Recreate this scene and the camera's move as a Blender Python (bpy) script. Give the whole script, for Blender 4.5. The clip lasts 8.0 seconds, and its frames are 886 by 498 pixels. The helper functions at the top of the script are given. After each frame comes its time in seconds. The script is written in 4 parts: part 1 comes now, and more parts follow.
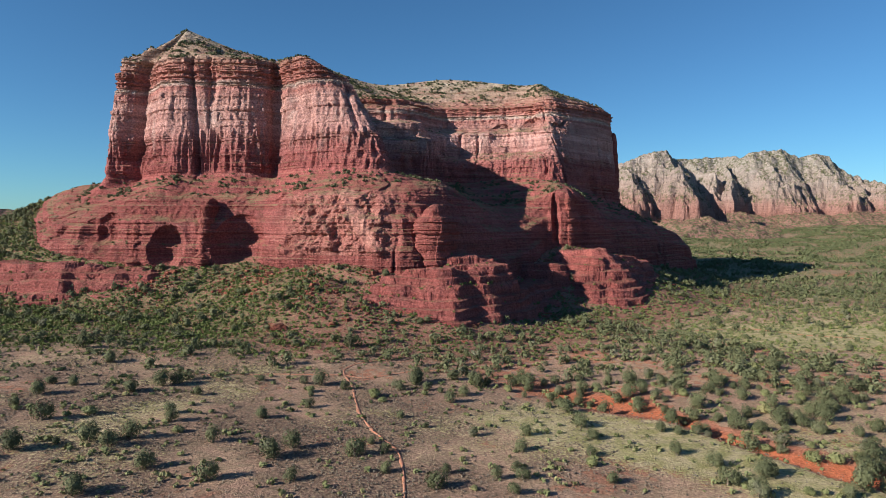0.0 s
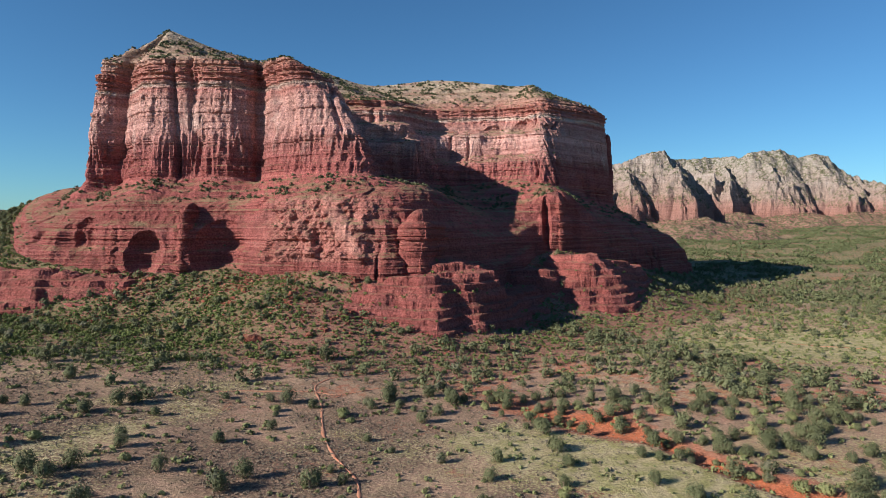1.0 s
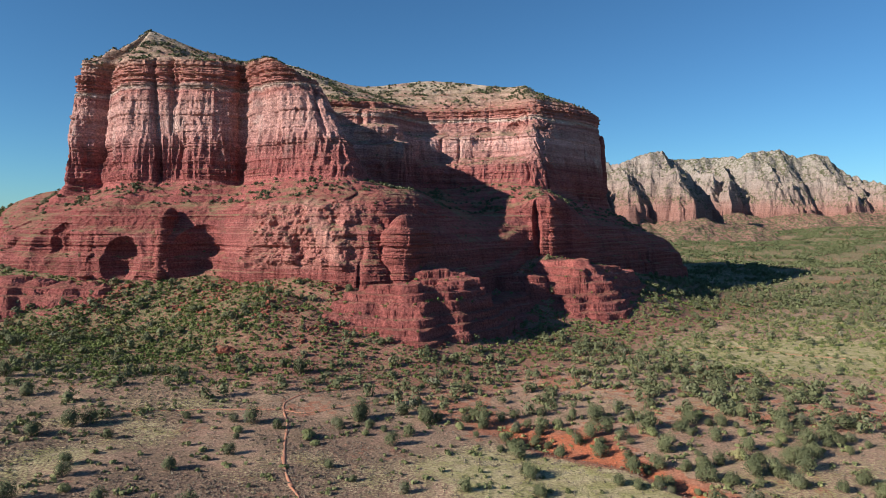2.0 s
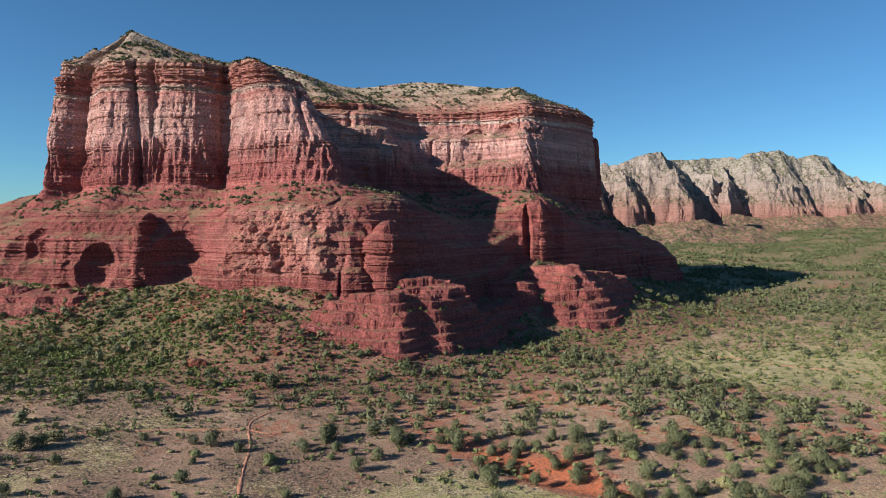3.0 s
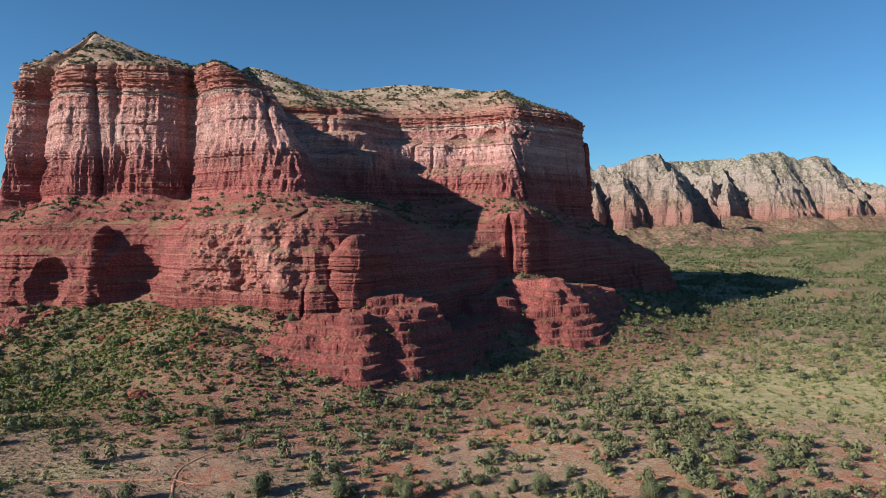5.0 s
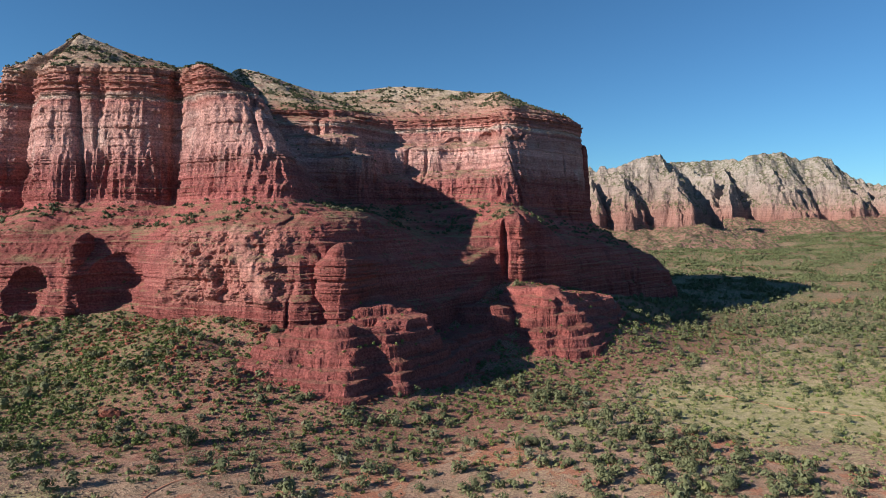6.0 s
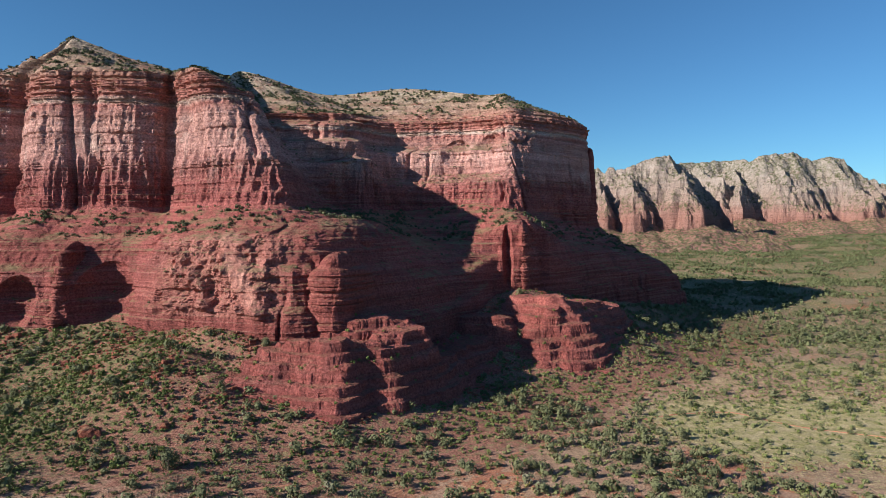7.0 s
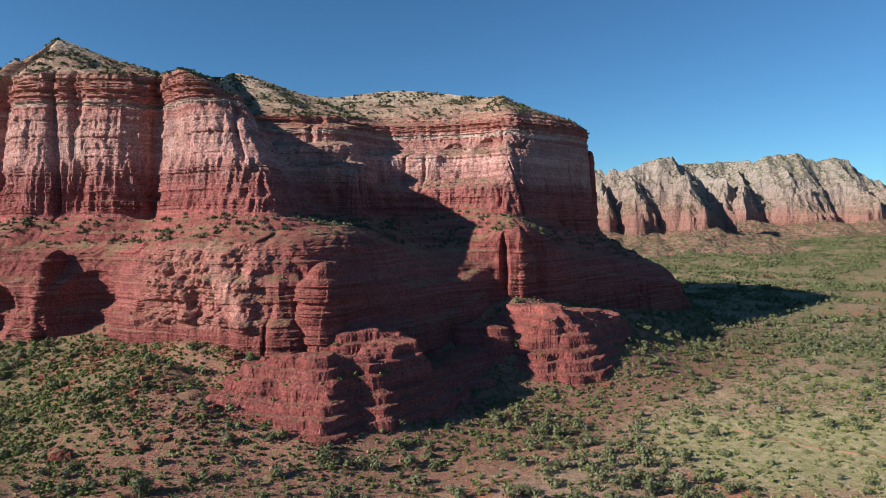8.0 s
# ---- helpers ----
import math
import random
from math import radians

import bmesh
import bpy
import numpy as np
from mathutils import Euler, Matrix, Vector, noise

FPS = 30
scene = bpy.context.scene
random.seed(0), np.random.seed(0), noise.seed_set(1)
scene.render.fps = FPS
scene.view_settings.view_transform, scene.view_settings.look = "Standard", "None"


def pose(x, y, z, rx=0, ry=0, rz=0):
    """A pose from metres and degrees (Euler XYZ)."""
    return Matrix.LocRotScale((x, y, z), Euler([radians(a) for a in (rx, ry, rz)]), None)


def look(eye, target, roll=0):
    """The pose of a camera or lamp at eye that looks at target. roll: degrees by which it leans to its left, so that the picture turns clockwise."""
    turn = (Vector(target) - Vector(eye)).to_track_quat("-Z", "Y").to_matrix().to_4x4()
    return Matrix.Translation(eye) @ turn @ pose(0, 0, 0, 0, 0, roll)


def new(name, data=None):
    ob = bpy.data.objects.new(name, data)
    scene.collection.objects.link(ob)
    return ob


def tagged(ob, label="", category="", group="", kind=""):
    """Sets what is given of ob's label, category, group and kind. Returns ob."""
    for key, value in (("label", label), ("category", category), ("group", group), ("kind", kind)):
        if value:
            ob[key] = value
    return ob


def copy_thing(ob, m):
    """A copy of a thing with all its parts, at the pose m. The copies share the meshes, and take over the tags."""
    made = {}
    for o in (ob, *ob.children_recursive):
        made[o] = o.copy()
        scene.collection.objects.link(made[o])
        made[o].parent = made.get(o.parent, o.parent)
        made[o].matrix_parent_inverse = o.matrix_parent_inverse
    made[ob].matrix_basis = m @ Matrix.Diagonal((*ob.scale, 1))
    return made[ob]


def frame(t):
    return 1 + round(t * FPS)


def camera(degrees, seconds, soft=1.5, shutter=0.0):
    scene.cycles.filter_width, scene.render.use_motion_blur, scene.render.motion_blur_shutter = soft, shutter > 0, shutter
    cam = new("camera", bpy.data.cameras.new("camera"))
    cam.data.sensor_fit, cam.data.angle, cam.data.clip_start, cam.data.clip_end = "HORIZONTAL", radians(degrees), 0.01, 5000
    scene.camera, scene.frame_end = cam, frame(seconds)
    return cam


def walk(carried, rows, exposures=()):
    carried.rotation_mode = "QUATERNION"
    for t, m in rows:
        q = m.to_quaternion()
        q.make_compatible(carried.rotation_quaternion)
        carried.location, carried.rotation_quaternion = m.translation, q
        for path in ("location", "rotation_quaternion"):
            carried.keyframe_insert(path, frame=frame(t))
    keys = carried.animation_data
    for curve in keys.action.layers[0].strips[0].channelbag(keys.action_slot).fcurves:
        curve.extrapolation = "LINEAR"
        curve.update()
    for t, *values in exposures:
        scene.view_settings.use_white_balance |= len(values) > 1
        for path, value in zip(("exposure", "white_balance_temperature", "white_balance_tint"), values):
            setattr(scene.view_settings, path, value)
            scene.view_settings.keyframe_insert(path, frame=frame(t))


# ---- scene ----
cam = camera(71.7, 8.0, soft=0.5)
METRES, EYE, TILT, LEAN, TURN = 160.0, 90.0, -2.5, 0.0, 0.0
ROWS = [
    (0.0, 0.0, 0.0, 0.0, 0.0, 0.0, 0.0),
    (0.5, 0.0405, 0.0468, 0.018, 0.0, -0.02, 0.02),
    (1.0, 0.0814, 0.0937, 0.0358, 0.0, -0.03, 0.04),
    (1.5, 0.1223, 0.14, 0.0538, -0.0, -0.06, 0.06),
    (3.0, 0.2447, 0.2798, 0.1074, 0.05, -0.07, 0.06),
    (3.5, 0.2827, 0.3276, 0.1259, 0.07, -0.08, 0.07),
    (4.0, 0.3196, 0.3755, 0.1443, 0.1, -0.07, 0.09),
    (4.5, 0.3537, 0.4244, 0.163, 0.13, -0.06, 0.1),
    (6.0, 0.4403, 0.5747, 0.2209, 0.32, -0.04, 0.14),
    (6.5, 0.4642, 0.6265, 0.2405, 0.72, -0.02, 0.17),
    (7.0, 0.4861, 0.6792, 0.2604, 1.12, 0.01, 0.17),
    (7.5, 0.5068, 0.7317, 0.2809, 1.33, 0.02, 0.17),
    (8.0, 0.5274, 0.7846, 0.2999, 1.35, 0.05, 0.18),
]
walk(cam, [(t, pose(0, 0, EYE, TILT, LEAN, TURN) @ pose(METRES * x, METRES * y, METRES * z, 90 + pitch, roll, yaw)) for t, x, y, z, yaw, pitch, roll in ROWS])

# ---- world, sun and exposure ----
SUN_TO = Vector((-1.0, -0.47, 0.54)).normalized()
world = bpy.data.worlds.new("world")
scene.world = world
world.use_nodes = True
wn = world.node_tree.nodes
sky = wn.new("ShaderNodeTexSky")
sky.sky_type, sky.sun_disc = "NISHITA", False
sky.sun_elevation = math.asin(SUN_TO.z)
sky.sun_rotation = math.atan2(SUN_TO.x, SUN_TO.y) % (2 * math.pi)
sky.altitude, sky.air_density, sky.dust_density, sky.ozone_density = 1300, 1.0, 0.35, 1.5
wn["Background"].inputs["Strength"].default_value = 0.066
clear = wn.new("ShaderNodeMix")
clear.data_type, clear.blend_type = "RGBA", "MULTIPLY"
clear.inputs[0].default_value, clear.inputs[7].default_value = 1.0, (0.43, 0.8, 1.06, 1)
world.node_tree.links.new(sky.outputs[0], clear.inputs[6])
world.node_tree.links.new(clear.outputs[2], wn["Background"].inputs["Color"])
sun = new("sun", bpy.data.lights.new("sun", "SUN"))
sun.data.energy, sun.data.angle, sun.data.color = 5.0, radians(0.55), (1.0, 0.93, 0.82)
sun.matrix_world = look(SUN_TO * 900, (0, 0, 0))
scene.view_settings.exposure = 0.68


# ---- noise on arrays ----
GRID = np.random.RandomState(7).randint(0, 4096, 4096)
GRAD = np.random.RandomState(8).normal(size=(4096, 3))
GRAD /= np.linalg.norm(GRAD, axis=1)[:, None]


def gnoise(p):
    """Gradient noise, about -0.7 to 0.7, at an array of places (..., 3)."""
    p = np.asarray(p, float)
    i = np.floor(p).astype(np.int64)
    f = p - i
    w = f * f * f * (f * (f * 6 - 15) + 10)
    out = 0.0
    for dx in (0, 1):
        for dy in (0, 1):
            for dz in (0, 1):
                h = GRID[(i[..., 0] + dx) & 4095]
                h = GRID[(h + i[..., 1] + dy) & 4095]
                h = GRID[(h + i[..., 2] + dz) & 4095]
                g = GRAD[h]
                d = g[..., 0] * (f[..., 0] - dx) + g[..., 1] * (f[..., 1] - dy) + g[..., 2] * (f[..., 2] - dz)
                d *= (w[..., 0] if dx else 1 - w[..., 0]) * (w[..., 1] if dy else 1 - w[..., 1])
                out = out + d * (w[..., 2] if dz else 1 - w[..., 2])
    return out


def fbm(p, octaves=4, gain=0.5):
    p, total, amp = np.asarray(p, float), 0.0, 1.0
    for k in range(octaves):
        total = total + amp * gnoise(p + 17.3 * k)
        p, amp = p * 2.03, amp * gain
    return total


def ridged(p, octaves=3):
    p, total, amp = np.asarray(p, float), 0.0, 1.0
    for k in range(octaves):
        total = total + amp * (1 - 3 * np.abs(gnoise(p + 9.1 * k)))
        p, amp = p * 2.1, amp * 0.5
    return total


def smooth(a, b, x):
    t = np.clip((np.asarray(x, float) - a) / (b - a), 0, 1)
    return t * t * (3 - 2 * t)


# ---- materials ----
class Nodes:
    """A short hand for node materials."""

    def __init__(self, name, roughness=0.9, specular=0.2):
        self.mat = bpy.data.materials.new(name)
        self.mat.use_nodes = True
        self.tree = self.mat.node_tree
        self.bsdf = self.tree.nodes["Principled BSDF"]
        self.bsdf.inputs["Roughness"].default_value = roughness
        self.bsdf.inputs["Specular IOR Level"].default_value = specular
        self.geo = self.add("ShaderNodeNewGeometry")
        self.pos = self.geo.outputs["Position"]

    def add(self, kind):
        return self.tree.nodes.new(kind)

    def link(self, a, b):
        self.tree.links.new(a, b)

    def put(self, socket, value):
        if isinstance(value, bpy.types.NodeSocket):
            self.link(value, socket)
        else:
            socket.default_value = value

    def noise(self, scale, detail=4.0, stretch=None, rough=0.55, distortion=0.0):
        tex = self.add("ShaderNodeTexNoise")
        tex.inputs["Scale"].default_value, tex.inputs["Detail"].default_value = scale, detail
        tex.inputs["Roughness"].default_value, tex.inputs["Distortion"].default_value = rough, distortion
        vec = self.pos
        if stretch:
            mul = self.add("ShaderNodeVectorMath")
            mul.operation = "MULTIPLY"
            self.link(vec, mul.inputs[0])
            mul.inputs[1].default_value = stretch
            vec = mul.outputs[0]
        self.link(vec, tex.inputs["Vector"])
        return tex.outputs["Fac"]

    def math(self, op, a, b=0.0, c=0.0):
        node = self.add("ShaderNodeMath")
        node.operation = op
        for socket, value in zip(node.inputs, (a, b, c)):
            self.put(socket, value)
        return node.outputs[0]

    def remap(self, value, a, b, c=0.0, d=1.0):
        node = self.add("ShaderNodeMapRange")
        for socket, v in zip(node.inputs, (value, a, b, c, d)):
            self.put(socket, v)
        return node.outputs[0]

    def ramp(self, fac, stops):
        node = self.add("ShaderNodeValToRGB")
        el = node.color_ramp.elements
        while len(el) < len(stops):
            el.new(0.5)
        for e, (at, col) in zip(el, stops):
            e.position, e.color = at, (*col, 1)
        self.link(fac, node.inputs[0])
        return node.outputs[0]

    def mix(self, fac, a, b, mode="MIX"):
        node = self.add("ShaderNodeMix")
        node.data_type, node.blend_type = "RGBA", mode
        self.put(node.inputs[0], fac)
        for socket, v in ((node.inputs[6], a), (node.inputs[7], b)):
            self.put(socket, v if isinstance(v, bpy.types.NodeSocket) else (*v, 1))
        return node.outputs[2]

    def xyz(self, vec):
        node = self.add("ShaderNodeSeparateXYZ")
        self.link(vec, node.inputs[0])
        return node.outputs

    def attribute(self, name):
        node = self.add("ShaderNodeAttribute")
        node.attribute_name = name
        return node.outputs["Fac"]

    def bump(self, *layers):
        last = None
        for height, strength, distance in layers:
            node = self.add("ShaderNodeBump")
            node.inputs["Strength"].default_value, node.inputs["Distance"].default_value = strength, distance
            self.link(height, node.inputs["Height"])
            if last:
                self.link(last, node.inputs["Normal"])
            last = node.outputs["Normal"]
        self.link(last, self.bsdf.inputs["Normal"])

    def done(self, colour):
        self.put(self.bsdf.inputs["Base Color"], colour if isinstance(colour, bpy.types.NodeSocket) else (*colour, 1))
        return self.mat


def sandstone(name, bands, low, high, scrub=0.6, soil=0.8, streak=0.48, size=1.0, bleach=0.7, lines=0.3, dots=0.16, strata=1.0, cover=0.0):
    """Layered sandstone: colour bands by height from low to high, desert varnish, dust on flat treads."""
    n = Nodes(name, 0.92, 0.15)
    z = n.xyz(n.pos)[2]
    warp = n.noise(0.012, 3)
    zz = n.math("ADD", z, n.remap(warp, 0, 1, -7, 7))
    base = n.ramp(n.remap(zz, low, high), bands)
    beds = n.noise(1.0, 5, (0.004, 0.004, 0.16), 0.7)
    base = n.mix(strata, base, n.mix(n.remap(beds, 0.35, 0.68), n.mix(1.0, base, (0.66, 0.58, 0.58), "MULTIPLY"), n.mix(1.0, base, (1.18, 1.2, 1.22), "MULTIPLY")))
    thin = n.noise(1.0, 3, (0.012, 0.012, 0.75), 0.6)
    base = n.mix(n.remap(thin, 0.56, 0.68, 0, lines), base, (0.5, 0.3, 0.24))
    seam = n.noise(1.0, 3, (0.02, 0.02, 0.42), 0.6)
    base = n.mix(n.remap(seam, 0.42, 0.3, 0, 1.6 * lines), base, n.mix(1.0, base, (0.5, 0.44, 0.46), "MULTIPLY"))
    blot = n.noise(0.045, 5)
    base = n.mix(n.remap(blot, 0.4, 0.75, 0, 0.55), base, n.mix(1.0, base, (1.15, 1.25, 1.3), "MULTIPLY"))
    drip = n.noise(1.0, 4, (0.085, 0.085, 0.008), 0.6)
    base = n.mix(n.remap(drip, 0.52, 0.72, 0, streak), base, (0.085, 0.042, 0.045))
    wash = n.noise(1.0, 5, (0.05, 0.05, 0.032), 0.65, 0.8)
    wash = n.math("MULTIPLY", n.remap(wash, 0.52, 0.7, 0, bleach), n.math("MULTIPLY", n.remap(zz, 150, 190), n.remap(zz, 232, 205)))
    base = n.mix(wash, base, (0.57, 0.43, 0.38))
    base = n.mix(n.math("MULTIPLY", n.attribute("fresh"), n.remap(n.noise(0.12, 3), 0.3, 0.6, 0.4, 1.0)), base, (0.58, 0.29, 0.235))
    grain = n.noise(0.6, 6, None, 0.65)
    base = n.mix(n.remap(grain, 0.3, 0.7), n.mix(1.0, base, (0.46, 0.42, 0.44), "MULTIPLY"), n.mix(1.0, base, (1.4, 1.4, 1.4), "MULTIPLY"))
    nz = n.xyz(n.geo.outputs["Normal"])[2]
    flat = n.math("MULTIPLY", n.remap(nz, 0.66, 0.92), n.remap(n.noise(0.06, 4), 0.35, 0.6, 0.3, 1.0))
    dust = n.mix(n.remap(n.noise(0.05, 5), 0.42, 0.54), (0.29, 0.105, 0.08), (0.25, 0.2, 0.11))
    base = n.mix(n.math("MULTIPLY", flat, soil), base, dust)
    green = n.math("MULTIPLY", n.remap(nz, 0.35 - 2 * cover, 0.7 - 2 * cover), n.remap(n.noise(dots, 4), 0.5 - cover, 0.6 - cover))
    base = n.mix(n.math("MULTIPLY", green, scrub), base, (0.11, 0.115, 0.055))
    rough = n.noise(0.35 / size, 7, (1, 1, 2.2), 0.62)
    beds2 = n.noise(1.0 / size, 4, (0.02, 0.02, 0.55), 0.6)
    crack = n.noise(0.22 / size, 4, (1, 1, 0.25), 0.6)
    fine = n.noise(1.3 / size, 4, (1, 1, 1.6), 0.6)
    n.bump((beds2, 0.8, 2.4 * size), (crack, 0.8, 3.2 * size), (rough, 0.9, 2.2 * size), (fine, 0.9, 0.9 * size))
    return n.done(base)


M_CLIFF = sandstone("layered_red_sandstone", [
    (0.0, (0.3, 0.094, 0.084)), (0.22, (0.315, 0.1, 0.088)), (0.40, (0.34, 0.105, 0.094)), (0.45, (0.38, 0.12, 0.108)), (0.54, (0.38, 0.135, 0.122)), (0.62, (0.56, 0.31, 0.27)), (0.72, (0.6, 0.345, 0.295)),
    (0.755, (0.47, 0.2, 0.17)), (0.77, (0.64, 0.52, 0.44)), (0.785, (0.48, 0.205, 0.17)), (0.83, (0.48, 0.21, 0.17)), (0.87, (0.49, 0.32, 0.245)), (0.93, (0.46, 0.345, 0.255)), (1.0, (0.52, 0.44, 0.34))], 0, 305, scrub=0.5, cover=-0.05)
M_KNOLL = sandstone("bare_red_sandstone", [(0.0, (0.33, 0.104, 0.09)), (0.4, (0.355, 0.112, 0.096)), (1.0, (0.33, 0.105, 0.09))], 0, 120, scrub=0.2, soil=0.25, lines=0.15, bleach=0.0)
M_FAR = sandstone("pale_far_sandstone", [
    (0.0, (0.33, 0.19, 0.155)), (0.26, (0.36, 0.19, 0.155)), (0.38, (0.4, 0.24, 0.2)), (0.46, (0.4, 0.29, 0.245)), (0.65, (0.4, 0.325, 0.28)), (0.82, (0.42, 0.355, 0.31)), (1.0, (0.4, 0.355, 0.305))],
    40, 400, streak=0.35, soil=0.6, scrub=0.9, size=4.0, bleach=0.0, lines=0.06, dots=0.09, strata=0.5, cover=0.045)


def soil_material():
    n = Nodes("desert_soil", 0.95, 0.1)
    red, grass, wood = n.attribute("red"), n.attribute("grass"), n.attribute("wood")
    fine, mid, big = n.noise(0.9, 6, None, 0.65), n.noise(0.16, 5), n.noise(0.028, 4)
    tan = n.mix(n.remap(big, 0.35, 0.65), (0.385, 0.232, 0.175), (0.42, 0.282, 0.2))
    tan = n.mix(n.remap(mid, 0.4, 0.66), tan, (0.27, 0.2, 0.135))
    rust = n.mix(n.remap(mid, 0.35, 0.65), (0.43, 0.155, 0.09), (0.41, 0.19, 0.13))
    col = n.mix(n.remap(n.math("ADD", red, n.remap(mid, 0.3, 0.7, -0.4, 0.4)), 0.4, 0.62), tan, rust)
    bare = n.math("MULTIPLY", n.remap(red, 0.82, 0.97), n.remap(mid, 0.3, 0.5))
    col = n.mix(bare, col, (0.5, 0.155, 0.08))
    sage = n.math("MULTIPLY", n.attribute("sage"), n.remap(n.noise(0.7, 4), 0.36, 0.56, 0.25, 1.0))
    col = n.mix(sage, col, (0.168, 0.114, 0.088))
    slope = n.attribute("talus")
    stony = n.mix(n.remap(fine, 0.38, 0.62), (0.22, 0.1, 0.076), (0.34, 0.17, 0.13))
    stony = n.mix(n.remap(n.noise(0.3, 4), 0.52, 0.6, 0, 0.7), stony, (0.19, 0.18, 0.09))
    col = n.mix(n.remap(n.math("ADD", slope, n.remap(mid, 0.3, 0.7, -0.25, 0.25)), 0.2, 0.6), col, stony)
    straw = n.mix(n.remap(mid, 0.38, 0.62), (0.44, 0.365, 0.225), (0.3, 0.28, 0.125))
    col = n.mix(n.remap(n.math("ADD", grass, n.remap(fine, 0.25, 0.75, -0.4, 0.4)), 0.36, 0.66), col, straw)
    scrub = n.noise(0.42, 3)
    col = n.mix(n.math("MULTIPLY", n.remap(scrub, n.remap(wood, 0, 1, 0.52, 0.42), n.remap(wood, 0, 1, 0.6, 0.5)), n.remap(wood, 0, 1, 0.1, 0.95)), col, (0.125, 0.138, 0.065))
    col = n.mix(n.remap(fine, 0.3, 0.7), n.mix(1.0, col, (0.56, 0.54, 0.54), "MULTIPLY"), n.mix(1.0, col, (1.36, 1.34, 1.3), "MULTIPLY"))
    n.bump((mid, 0.6, 1.6), (fine, 1.0, 0.9))
    return n.done(col)


def foliage(name, dark, light, dry=None):
    n = Nodes(name, 0.75, 0.25)
    island = n.geo.outputs["Random Per Island"]
    info = n.add("ShaderNodeObjectInfo")
    patch = n.noise(0.11, 2)
    fac = n.math("ADD", n.math("MULTIPLY", island, 0.3), n.math("ADD", n.math("MULTIPLY", info.outputs["Random"], 0.45), n.remap(patch, 0.3, 0.7, -0.1, 0.35)))
    col = n.mix(fac, dark, light)
    if dry:
        col = n.mix(n.remap(n.noise(0.07, 2), 0.6, 0.7, 0, 0.7), col, dry)
    n.bsdf.inputs["Subsurface Weight"].default_value = 0.0
    return n.done(col)


def plain(name, a, b, scale, rough=0.9):
    n = Nodes(name, rough, 0.15)
    f = n.noise(scale, 5)
    n.bump((f, 0.6, 0.2))
    return n.done(n.mix(n.remap(f, 0.3, 0.7), a, b))


M_SOIL = soil_material()
M_TRAIL = plain("trodden_red_dirt", (0.43, 0.175, 0.105), (0.41, 0.215, 0.145), 0.5)
M_LEAF = foliage("juniper_foliage", (0.054, 0.062, 0.03), (0.165, 0.175, 0.086), (0.21, 0.195, 0.14))
M_SCRUB = foliage("green_scrub_foliage", (0.11, 0.125, 0.05), (0.25, 0.26, 0.115), (0.34, 0.29, 0.14))
M_THICKET = foliage("green_thicket_foliage", (0.058, 0.082, 0.024), (0.165, 0.198, 0.056), (0.28, 0.235, 0.085))
M_WOODLAND = foliage("woodland_foliage", (0.06, 0.074, 0.034), (0.155, 0.17, 0.078))
M_SAGE = foliage("grey_sage_foliage", (0.14, 0.112, 0.088), (0.25, 0.2, 0.148))
M_BARK = plain("grey_bark", (0.16, 0.12, 0.09), (0.28, 0.22, 0.17), 3.0)
M_STONE = sandstone("fallen_red_stone", [(0.0, (0.33, 0.1, 0.065)), (1.0, (0.4, 0.15, 0.1))], 0, 60, soil=0.3)


# ---- mesh helpers ----
def raw_mesh(name, verts, quads, material, soft=True):
    me = bpy.data.meshes.new(name)
    verts, quads = np.asarray(verts, np.float32), np.asarray(quads, np.int32)
    k = quads.shape[1]
    me.vertices.add(len(verts))
    me.vertices.foreach_set("co", verts.ravel())
    me.loops.add(quads.size)
    me.loops.foreach_set("vertex_index", quads.ravel())
    me.polygons.add(len(quads))
    me.polygons.foreach_set("loop_start", np.arange(0, quads.size, k, dtype=np.int32))
    me.polygons.foreach_set("use_smooth", np.full(len(quads), soft))
    me.update(calc_edges=True)
    me.materials.append(material)
    return me


def sheet(name, p, material, closed=False, flip=False, soft=True):
    """A mesh from a grid of places (rows, columns, 3); closed joins the last column to the first."""
    rows, cols = p.shape[:2]
    a = np.arange(rows * cols).reshape(rows, cols)
    b = np.roll(a, -1, axis=1)
    if not closed:
        a, b = a[:, :-1], b[:, :-1]
    q = np.stack([a[:-1], b[:-1], b[1:], a[1:]], -1).reshape(-1, 4)
    return raw_mesh(name, p.reshape(-1, 3), q[:, ::-1] if flip else q, material, soft)


def put_part(name, mesh, parent, label=""):
    ob = new(name, mesh)
    ob.parent = parent
    return tagged(ob, label) if label else ob


def thing(name, label, category, group="", kind="", at=(0, 0, 0)):
    ob = new(name)
    ob.location = at
    return tagged(ob, label, category, group, kind)


def spline(points, u, closed=True):
    """Catmull-Rom through the points, at the parameters u (0 to their number)."""
    p = np.asarray(points, float)
    n = len(p)
    i = np.floor(u).astype(int)
    f = (u - i)[:, None]
    pick = (lambda k: p[k % n]) if closed else (lambda k: p[np.clip(k, 0, n - 1)])
    a, b, c, d = pick(i - 1), pick(i), pick(i + 1), pick(i + 2)
    return b + 0.5 * f * (c - a + f * (2 * a - 5 * b + 4 * c - d + f * (3 * (b - c) + d - a)))


